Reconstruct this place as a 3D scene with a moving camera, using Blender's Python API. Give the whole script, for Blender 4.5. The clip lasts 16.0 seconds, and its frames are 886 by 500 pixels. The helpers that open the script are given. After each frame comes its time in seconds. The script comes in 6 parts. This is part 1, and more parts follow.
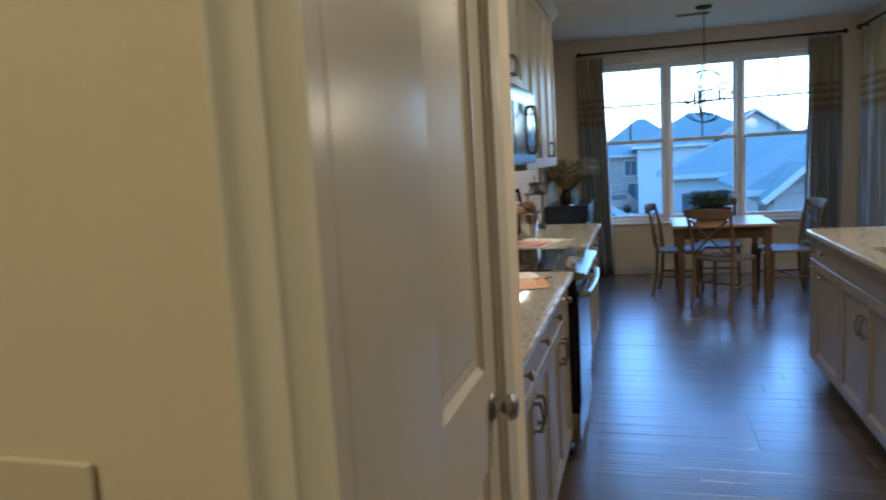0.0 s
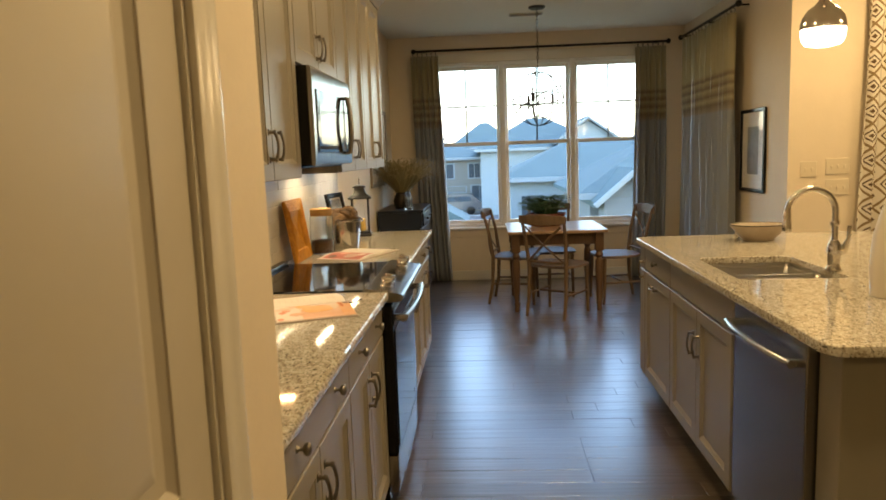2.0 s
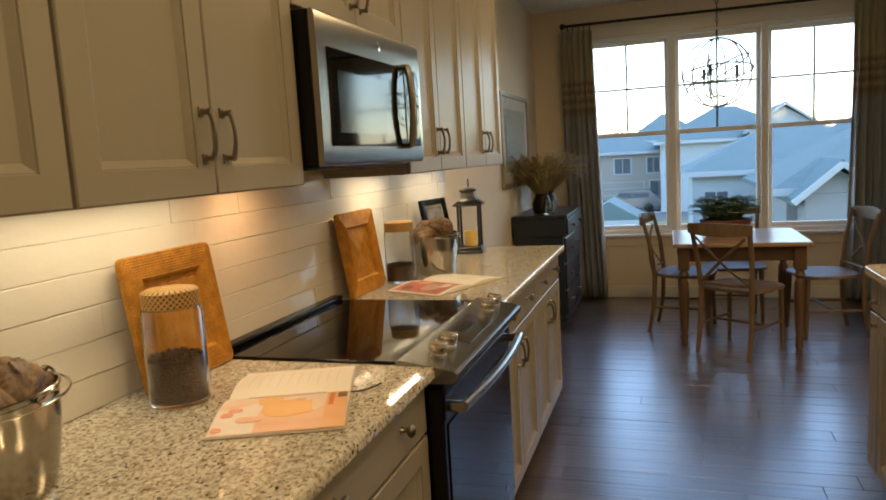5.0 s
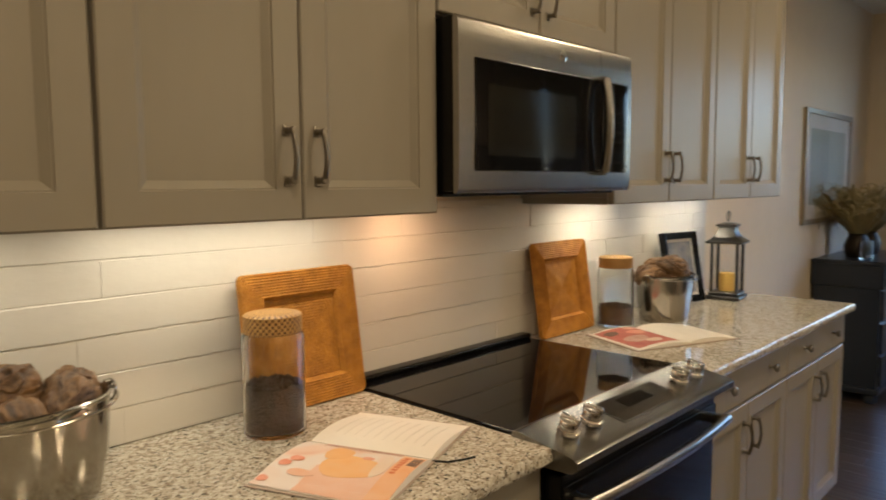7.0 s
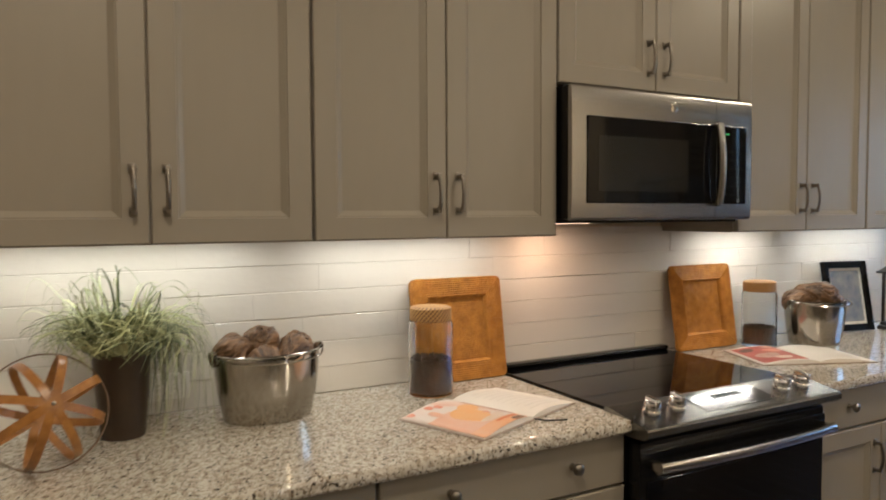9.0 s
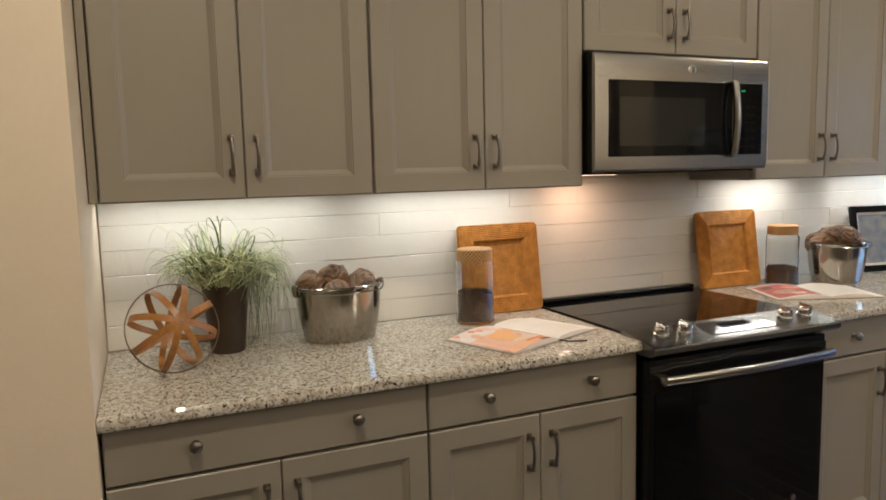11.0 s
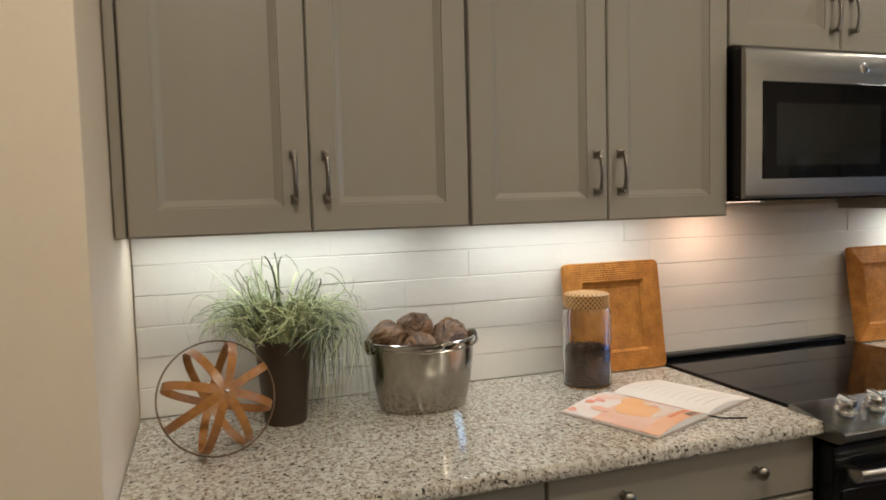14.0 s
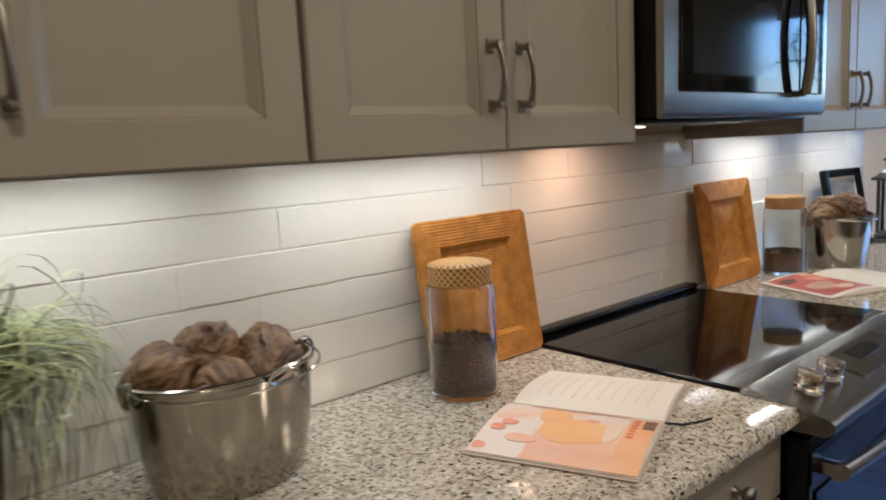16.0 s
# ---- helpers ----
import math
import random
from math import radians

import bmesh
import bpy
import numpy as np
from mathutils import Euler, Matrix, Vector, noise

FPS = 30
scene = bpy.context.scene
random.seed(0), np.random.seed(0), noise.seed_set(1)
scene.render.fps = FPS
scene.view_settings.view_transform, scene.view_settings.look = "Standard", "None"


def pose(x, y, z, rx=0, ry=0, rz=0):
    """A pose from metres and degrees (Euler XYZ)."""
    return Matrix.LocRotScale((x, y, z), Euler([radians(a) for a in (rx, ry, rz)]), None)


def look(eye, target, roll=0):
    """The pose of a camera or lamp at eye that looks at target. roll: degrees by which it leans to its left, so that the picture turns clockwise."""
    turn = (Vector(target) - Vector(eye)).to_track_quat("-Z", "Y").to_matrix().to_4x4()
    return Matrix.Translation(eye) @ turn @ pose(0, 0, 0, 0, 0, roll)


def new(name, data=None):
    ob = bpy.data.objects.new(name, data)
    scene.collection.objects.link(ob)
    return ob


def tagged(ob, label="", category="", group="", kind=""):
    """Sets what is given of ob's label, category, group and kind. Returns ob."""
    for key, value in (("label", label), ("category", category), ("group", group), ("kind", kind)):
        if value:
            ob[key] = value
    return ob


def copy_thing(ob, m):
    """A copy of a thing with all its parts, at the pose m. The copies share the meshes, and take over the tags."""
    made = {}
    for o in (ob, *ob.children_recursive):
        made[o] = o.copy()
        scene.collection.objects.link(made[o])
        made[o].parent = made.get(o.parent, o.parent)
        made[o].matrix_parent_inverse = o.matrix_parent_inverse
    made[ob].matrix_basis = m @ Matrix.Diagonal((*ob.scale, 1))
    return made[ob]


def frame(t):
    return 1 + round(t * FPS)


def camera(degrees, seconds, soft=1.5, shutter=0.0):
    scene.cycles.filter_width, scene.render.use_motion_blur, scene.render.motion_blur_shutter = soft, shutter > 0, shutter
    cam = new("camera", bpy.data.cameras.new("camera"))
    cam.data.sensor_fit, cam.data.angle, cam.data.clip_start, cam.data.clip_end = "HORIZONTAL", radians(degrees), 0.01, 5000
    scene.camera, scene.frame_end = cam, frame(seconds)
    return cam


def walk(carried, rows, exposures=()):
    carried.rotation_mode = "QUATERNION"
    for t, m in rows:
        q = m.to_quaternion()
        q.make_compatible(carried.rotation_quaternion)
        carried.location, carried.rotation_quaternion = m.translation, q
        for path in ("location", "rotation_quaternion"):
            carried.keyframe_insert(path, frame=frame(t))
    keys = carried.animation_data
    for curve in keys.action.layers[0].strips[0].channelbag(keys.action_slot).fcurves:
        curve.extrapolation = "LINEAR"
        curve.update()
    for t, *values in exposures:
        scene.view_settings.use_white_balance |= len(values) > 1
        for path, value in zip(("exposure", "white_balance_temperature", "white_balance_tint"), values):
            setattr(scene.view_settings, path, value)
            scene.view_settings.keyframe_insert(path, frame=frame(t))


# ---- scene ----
cam = camera(64.3, 16.0, soft=1.7, shutter=0.4)
EXPOSURES = [
    (0.0, 2.64, 4750, 11), (0.6, 2.82, 5400, 11), (1.3, 2.98, 6750, 11), (2.5, 2.90, 7200, 12), (3.5, 2.72, 7100, 12), (6.0, 2.69, 6450, 12), (7.0, 2.74, 5750, 14),
    (9.0, 2.84, 5000, 16), (11.5, 2.96, 4850, 15), (12.5, 2.98, 4750, 14), (14.5, 2.86, 4650, 14), (16.0, 2.77, 4700, 16),
]
PATH = [
    (0, (0.986, 0.741, 1.45), (0.436, 2.648, 1.202), -3.3),
    (0.5, (1.055, 0.794, 1.453), (0.704, 2.748, 1.211), -2.9),
    (1, (1.078, 0.872, 1.449), (0.837, 2.839, 1.181), -2.3),
    (1.5, (1.065, 1.063, 1.434), (0.861, 3.032, 1.148), -2.1),
    (2, (1.068, 1.279, 1.441), (0.938, 3.257, 1.174), -2.1),
    (2.5, (1.121, 1.535, 1.422), (0.947, 3.512, 1.181), -2.9),
    (3, (1.159, 1.709, 1.411), (0.87, 3.671, 1.155), -3.0),
    (3.5, (1.154, 1.899, 1.39), (0.753, 3.834, 1.083), -3.0),
    (3.7, (1.148, 1.975, 1.391), (0.72, 3.901, 1.064), -3.2),
    (5.8, (1.263, 2.669, 1.435), (0.502, 4.507, 1.222), -2.2),
    (6, (1.265, 2.735, 1.438), (0.456, 4.552, 1.227), -1.8),
    (6.5, (1.32, 2.829, 1.444), (0.252, 4.511, 1.272), -0.8),
    (7, (1.443, 2.86, 1.437), (0.074, 4.306, 1.252), -0.4),
    (7.5, (1.556, 2.808, 1.443), (0.032, 4.096, 1.306), -1.1),
    (8, (1.7, 2.732, 1.441), (0.085, 3.904, 1.299), -0.3),
    (8.5, (1.828, 2.711, 1.448), (0.148, 3.79, 1.332), -0.3),
    (9, (1.985, 2.739, 1.431), (0.228, 3.69, 1.336), -0.3),
    (9.2, (2.049, 2.736, 1.417), (0.26, 3.622, 1.302), -0.3),
    (11.3, (2.372, 2.637, 1.449), (0.536, 3.395, 1.221), -1.3),
    (11.5, (2.404, 2.64, 1.465), (0.535, 3.333, 1.296), -1.3),
    (12, (2.443, 2.645, 1.494), (0.53, 3.224, 1.42), -1.4),
    (12.5, (2.392, 2.64, 1.491), (0.459, 3.152, 1.464), -0.7),
    (13, (2.225, 2.617, 1.482), (0.302, 3.163, 1.439), 0.0),
    (13.5, (2.064, 2.619, 1.459), (0.163, 3.232, 1.363), -0.6),
    (14, (1.864, 2.683, 1.433), (-0.022, 3.331, 1.293), -1.5),
    (14.5, (1.671, 2.731, 1.419), (-0.206, 3.397, 1.237), -2.1),
    (15, (1.463, 2.686, 1.42), (-0.264, 3.681, 1.253), -1.5),
    (15.5, (1.289, 2.692, 1.417), (-0.32, 3.862, 1.209), -2.4),
    (16, (1.15, 2.799, 1.381), (-0.352, 4.09, 1.099), -3.1),
]
walk(cam, [(t, look(eye, target, roll)) for t, eye, target, roll in PATH], EXPOSURES)

# ---- light ----
world = bpy.data.worlds.new("sky")
scene.world = world
world.use_nodes = True
wn = world.node_tree.nodes
sky = wn.new("ShaderNodeTexSky")
sky.sky_type = "NISHITA"
sky.sun_disc = False
sky.sun_elevation, sky.sun_rotation = radians(42), radians(110)
sky.air_density, sky.dust_density, sky.ozone_density = 1.35, 0.35, 6.0
world.node_tree.links.new(sky.outputs[0], wn["Background"].inputs[0])
wn["Background"].inputs[1].default_value = 0.15
sun = new("sun", bpy.data.lights.new("sun", "SUN"))
sun.data.energy, sun.data.angle, sun.data.color = 0.35, radians(14), (1.0, 0.96, 0.9)
sun.matrix_world = pose(0, 0, 30, 48, 0, 110)


def area(name, m, sx, sy, watts, colour):
    lamp = new(name, bpy.data.lights.new(name, "AREA"))
    lamp.data.shape, lamp.data.size, lamp.data.size_y = "RECTANGLE", sx, sy
    lamp.data.energy, lamp.data.color = watts, colour
    lamp.matrix_world = m
    return lamp


WARM, SOFT = (1.0, 0.725, 0.365), (1.0, 0.83, 0.52)
CANS = [(1.35, 6.1, 2.8), (0.45, 0.05, 2.8), (1.7, 2.75, 2.9), (1.3, 4.3, 1.35), (2.9, 3.0, 1.15), (4.6, 4.3, 5.0), (3.6, 5.75, 3.0), (3.0, 0.4, 0.45)]
for x, y, watts in CANS:
    area("downlight_lamp", pose(x, y, 2.715), 0.14, 0.14, watts, WARM if y > 0.5 else (1.0, 0.74, 0.30))
BARS = [(2.545, 3.2), (3.35, 3.93), (4.95, 5.30), (5.58, 6.16)]
for a, b in BARS:
    area("bar_lamp", pose(0.13, (a + b) / 2, 1.373, 0, 0, 0), 0.016, b - a, 0.185, SOFT)
area("hood_lamp", pose(0.17, 4.16, 1.405), 0.09, 0.05, 0.16, (1.0, 0.55, 0.25))


# ---- materials ----
def mat(name, colour=(0.5, 0.5, 0.5), rough=0.5, metal=0.0, spots=None, bump=0.0, scale=20.0, stretch=(1, 1, 1), vary=0.0, spec=0.5, coat=0.0, emit=0.0, trans=0.0):
    """Principled surface with colour variation at two scales and a fine relief."""
    m = bpy.data.materials.new(name)
    m.use_nodes = True
    nt = m.node_tree
    n, l, p = nt.nodes, nt.links, nt.nodes["Principled BSDF"]
    p.inputs["Roughness"].default_value, p.inputs["Metallic"].default_value = rough, metal
    p.inputs["Specular IOR Level"].default_value = spec
    p.inputs["Coat Weight"].default_value = coat
    p.inputs["Coat Roughness"].default_value = 0.08
    p.inputs["Transmission Weight"].default_value = trans
    p.inputs["Base Color"].default_value = (*colour, 1)
    if emit:
        p.inputs["Emission Color"].default_value = (*colour, 1)
        p.inputs["Emission Strength"].default_value = emit
    tc, mp = n.new("ShaderNodeTexCoord"), n.new("ShaderNodeMapping")
    mp.inputs["Scale"].default_value = stretch
    l.new(tc.outputs["Object"], mp.inputs[0])
    if spots or vary or bump:
        fine, broad = n.new("ShaderNodeTexNoise"), n.new("ShaderNodeTexNoise")
        fine.inputs["Scale"].default_value, broad.inputs["Scale"].default_value = scale, scale / 9
        fine.inputs["Detail"].default_value = 5
        l.new(mp.outputs[0], fine.inputs[0]), l.new(mp.outputs[0], broad.inputs[0])
        mixv = n.new("ShaderNodeMath")
        mixv.operation = "ADD"
        l.new(fine.outputs[0], mixv.inputs[0]), l.new(broad.outputs[0], mixv.inputs[1])
        ramp = n.new("ShaderNodeMapRange")
        ramp.inputs["From Min"].default_value, ramp.inputs["From Max"].default_value = 0.6, 1.4
        l.new(mixv.outputs[0], ramp.inputs[0])
        mix = n.new("ShaderNodeMix")
        mix.data_type = "RGBA"
        dark = spots or tuple(c * (1 - vary) for c in colour)
        mix.inputs[6].default_value, mix.inputs[7].default_value = (*dark, 1), (*colour, 1)
        l.new(ramp.outputs[0], mix.inputs[0]), l.new(mix.outputs[2], p.inputs["Base Color"])
        if bump:
            b = n.new("ShaderNodeBump")
            b.inputs["Strength"].default_value, b.inputs["Distance"].default_value = bump, 0.004
            l.new(fine.outputs[0], b.inputs["Height"]), l.new(b.outputs[0], p.inputs["Normal"])
    return m


def nodes_of(m):
    return m.node_tree.nodes, m.node_tree.links, m.node_tree.nodes["Principled BSDF"]


M_WALL = mat("wall_paint", (0.72, 0.62, 0.48), 0.7, vary=0.05, bump=0.06, scale=90)
M_CEIL = mat("ceiling_paint", (0.80, 0.77, 0.70), 0.9, vary=0.05, bump=0.2, scale=120)
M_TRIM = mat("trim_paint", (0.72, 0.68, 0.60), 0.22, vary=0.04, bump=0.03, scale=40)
# the trim's white paint again, darkened to carry the shade of the doorway
M_DOOR = mat("shaded_door_paint", (0.54, 0.49, 0.40), 0.42, vary=0.04, bump=0.03, scale=30)
M_CAB = mat("cabinet_paint", (0.272, 0.244, 0.200), 0.36, spec=0.32, vary=0.05, bump=0.03, scale=35, stretch=(1, 1, 0.3))
M_CABIN = mat("cabinet_inside", (0.25, 0.22, 0.18), 0.6, vary=0.05)
M_STEEL = mat("brushed_steel", (0.47, 0.455, 0.43), 0.24, 1.0, vary=0.14, bump=0.06, scale=60, stretch=(1, 0.06, 6))
M_STEELV = mat("brushed_steel_upright", (0.31, 0.295, 0.275), 0.26, 1.0, vary=0.12, bump=0.05, scale=60, stretch=(5, 5, 0.06))
M_CHROME = mat("polished_nickel", (0.70, 0.67, 0.62), 0.12, 1.0, vary=0.05)
M_PULL = mat("pewter_pull", (0.26, 0.235, 0.20), 0.34, 1.0, vary=0.2, scale=60)
M_BLACKGLASS = mat("black_glass", (0.004, 0.004, 0.005), 0.05, spec=0.28, vary=0.2, scale=4)
M_KNOB = mat("satin_nickel", (0.40, 0.37, 0.33), 0.2, 1.0, vary=0.1)
M_PANELSTEEL = mat("dark_brushed_steel", (0.29, 0.285, 0.27), 0.26, 1.0, vary=0.14, bump=0.06, scale=60, stretch=(1, 0.06, 6))
M_PLATEGLASS = mat("smoked_steel_glass", (0.16, 0.155, 0.15), 0.12, 0.9, vary=0.08, scale=30)
M_BLACK = mat("black_enamel", (0.006, 0.006, 0.0065), 0.22, spec=0.25, vary=0.3, scale=30)
M_IRON = mat("dark_bronze_iron", (0.035, 0.028, 0.022), 0.45, 0.8, vary=0.3, scale=50)
M_TILE = mat("glazed_tile", (0.72, 0.69, 0.63), 0.11, vary=0.05, bump=0.55, scale=8, stretch=(1, 1, 2), spec=0.5)
M_GROUT = mat("grout", (0.70, 0.665, 0.60), 0.9, vary=0.1, bump=0.3, scale=150)
M_PINE = mat("honey_pine", (0.11, 0.064, 0.037), 0.42, spots=(0.075, 0.038, 0.02), bump=0.1, scale=14, stretch=(6, 6, 0.7))
M_TOP = mat("worn_pine_top", (0.36, 0.24, 0.15), 0.3, spots=(0.22, 0.13, 0.075), bump=0.08, scale=14, stretch=(0.7, 7, 7))
M_CHAIR = mat("weathered_oak", (0.17, 0.108, 0.06), 0.58, spots=(0.08, 0.05, 0.028), bump=0.2, scale=22, stretch=(3, 3, 0.5))
M_NAVY = mat("navy_lacquer", (0.009, 0.015, 0.030), 0.3, spots=(0.014, 0.02, 0.034), bump=0.06, scale=30)
M_TERRA = mat("brown_glazed_pot", (0.046, 0.028, 0.014), 0.4, vary=0.4, bump=0.1, scale=25)
M_PLANTER = mat("red_clay_planter", (0.16, 0.045, 0.025), 0.6, vary=0.3, bump=0.15, scale=30)
M_RATTAN = mat("honey_rattan", (0.60, 0.285, 0.035), 0.5, spots=(0.26, 0.10, 0.012), bump=0.9, scale=150, stretch=(1, 1.6, 1.6), spec=0.25)
M_RATTAN_H = mat("woven_rattan_lid", (0.50, 0.30, 0.09), 0.5, spots=(0.36, 0.19, 0.05), bump=0.6, scale=130)
M_HOOP = mat("dark_bent_cane", (0.13, 0.075, 0.03), 0.45, vary=0.3, scale=40)
M_STRAP = mat("bent_wood_strap", (0.41, 0.19, 0.034), 0.36, spots=(0.19, 0.075, 0.012), bump=0.1, scale=40, stretch=(0.6, 2, 2))
M_TIN = mat("galvanized_tin", (0.45, 0.42, 0.37), 0.15, 1.0, spots=(0.30, 0.28, 0.24), bump=0.12, scale=18, stretch=(3, 3, 0.4))
M_POD = mat("dried_artichoke", (0.25, 0.142, 0.06), 0.5, spots=(0.03, 0.015, 0.0075), bump=1.0, scale=38, stretch=(3.2, 3.2, 0.3))
M_BEAN = mat("coffee_beans", (0.13, 0.062, 0.026), 0.5, spots=(0.03, 0.013, 0.006), bump=1.0, scale=160)
M_LEAF = mat("grass_leaf", (0.10, 0.14, 0.045), 0.5, spots=(0.32, 0.35, 0.20), bump=0.0, scale=25)
M_FROND = mat("dry_frond", (0.20, 0.18, 0.08), 0.6, spots=(0.36, 0.28, 0.15), scale=12)
M_DARKLEAF = mat("dark_leaf", (0.02, 0.055, 0.022), 0.4, spots=(0.035, 0.09, 0.04), scale=30)
M_PAPER = mat("book_paper", (0.76, 0.72, 0.66), 0.55, vary=0.04, scale=60)
M_COVER = mat("book_cover_board", (0.45, 0.36, 0.30), 0.5, vary=0.2)
M_CANDLE = mat("ivory_candle_wax", (0.72, 0.48, 0.12), 0.5, vary=0.08)
M_GLOW = mat("lamp_diffuser", (1.0, 0.88, 0.68), 0.5, emit=1.1)
M_BARGLOW = mat("light_bar_lens", (1.0, 0.86, 0.64), 0.5, emit=0.5)
M_CLOCK = mat("green_display", (0.02, 0.35, 0.05), 0.4, emit=0.02)
M_BOWL = mat("stoneware_bowl", (0.42, 0.35, 0.27), 0.4, vary=0.2, bump=0.1, scale=25)
M_PLATE = mat("switch_plate", (0.66, 0.58, 0.45), 0.35, vary=0.03)
M_MATBOARD = mat("mat_board", (0.70, 0.68, 0.64), 0.8, vary=0.03, scale=80)
M_ART = mat("faded_print", (0.33, 0.34, 0.33), 0.6, spots=(0.12, 0.11, 0.11), scale=9)
M_ART2 = mat("blue_print", (0.42, 0.40, 0.36), 0.5, spots=(0.05, 0.10, 0.22), scale=22)
M_SILVER = mat("champagne_frame", (0.34, 0.29, 0.22), 0.4, 0.6, vary=0.25, scale=30)
M_SINK = mat("sink_steel", (0.50, 0.48, 0.45), 0.3, 1.0, vary=0.1, scale=40, stretch=(1, 6, 1))
M_WINFRAME = mat("vinyl_window", (0.78, 0.76, 0.72), 0.4, vary=0.02)
M_MUNTIN = mat("grey_muntin", (0.07, 0.075, 0.08), 0.5, vary=0.05)
M_SOCKET = mat("socket_slots", (0.25, 0.22, 0.18), 0.5)

M_GLASS = bpy.data.materials.new("clear_glass")
M_GLASS.use_nodes = True
gn, gl, gp = nodes_of(M_GLASS)
gp.inputs["Transmission Weight"].default_value, gp.inputs["Roughness"].default_value, gp.inputs["IOR"].default_value = 1.0, 0.0, 1.45
gp.inputs["Base Color"].default_value = (0.97, 0.98, 0.97, 1)

M_PANE = bpy.data.materials.new("window_pane")
M_PANE.use_nodes = True
pn, pl, pp = nodes_of(M_PANE)
clear, gloss, blend = pn.new("ShaderNodeBsdfTransparent"), pn.new("ShaderNodeBsdfGlossy"), pn.new("ShaderNodeMixShader")
fres, face = pn.new("ShaderNodeMath"), pn.new("ShaderNodeLayerWeight")
face.inputs[0].default_value = 0.5
power = pn.new("ShaderNodeMath")
power.operation, power.inputs[1].default_value = "POWER", 5.0
fres.operation, fres.inputs[1].default_value, fres.inputs[2].default_value = "MULTIPLY_ADD", 0.5, 0.01
pl.new(face.outputs["Facing"], power.inputs[0]), pl.new(power.outputs[0], fres.inputs[0])
gloss.inputs["Roughness"].default_value = 0.0
pl.new(fres.outputs[0], blend.inputs[0]), pl.new(clear.outputs[0], blend.inputs[1]), pl.new(gloss.outputs[0], blend.inputs[2])
pl.new(blend.outputs[0], pn["Material Output"].inputs[0])


def granite():
    m = mat("speckled_granite", (0.5, 0.45, 0.38), 0.05, spec=0.5)
    n, l, p = nodes_of(m)
    tc = n.new("ShaderNodeTexCoord")
    base = None
    steps = [(62, (0.46, 0.42, 0.35), (0.57, 0.54, 0.475), 0.47, 0.53), (80, None, (0.34, 0.295, 0.235), 0.56, 0.60), (125, None, (0.19, 0.15, 0.11), 0.59, 0.62), (100, None, (0.05, 0.042, 0.037), 0.622, 0.645), (150, None, (0.70, 0.68, 0.62), 0.62, 0.65)]
    for k, (s, first, colour, lo, hi) in enumerate(steps):
        t, r, x = n.new("ShaderNodeTexNoise"), n.new("ShaderNodeMapRange"), n.new("ShaderNodeMix")
        mp = n.new("ShaderNodeMapping")
        mp.inputs["Location"].default_value = (3.1 * k, 1.7 * k, 5.3 * k)
        l.new(tc.outputs["Object"], mp.inputs[0]), l.new(mp.outputs[0], t.inputs[0])
        t.inputs["Scale"].default_value, t.inputs["Detail"].default_value = s, 2
        r.inputs["From Min"].default_value, r.inputs["From Max"].default_value = lo, hi
        x.data_type = "RGBA"
        l.new(t.outputs[0], r.inputs[0]), l.new(r.outputs[0], x.inputs[0])
        if base is None:
            x.inputs[6].default_value = (*first, 1)
        else:
            l.new(base, x.inputs[6])
        x.inputs[7].default_value = (*colour, 1)
        base = x.outputs[2]
    l.new(base, p.inputs["Base Color"])
    return m


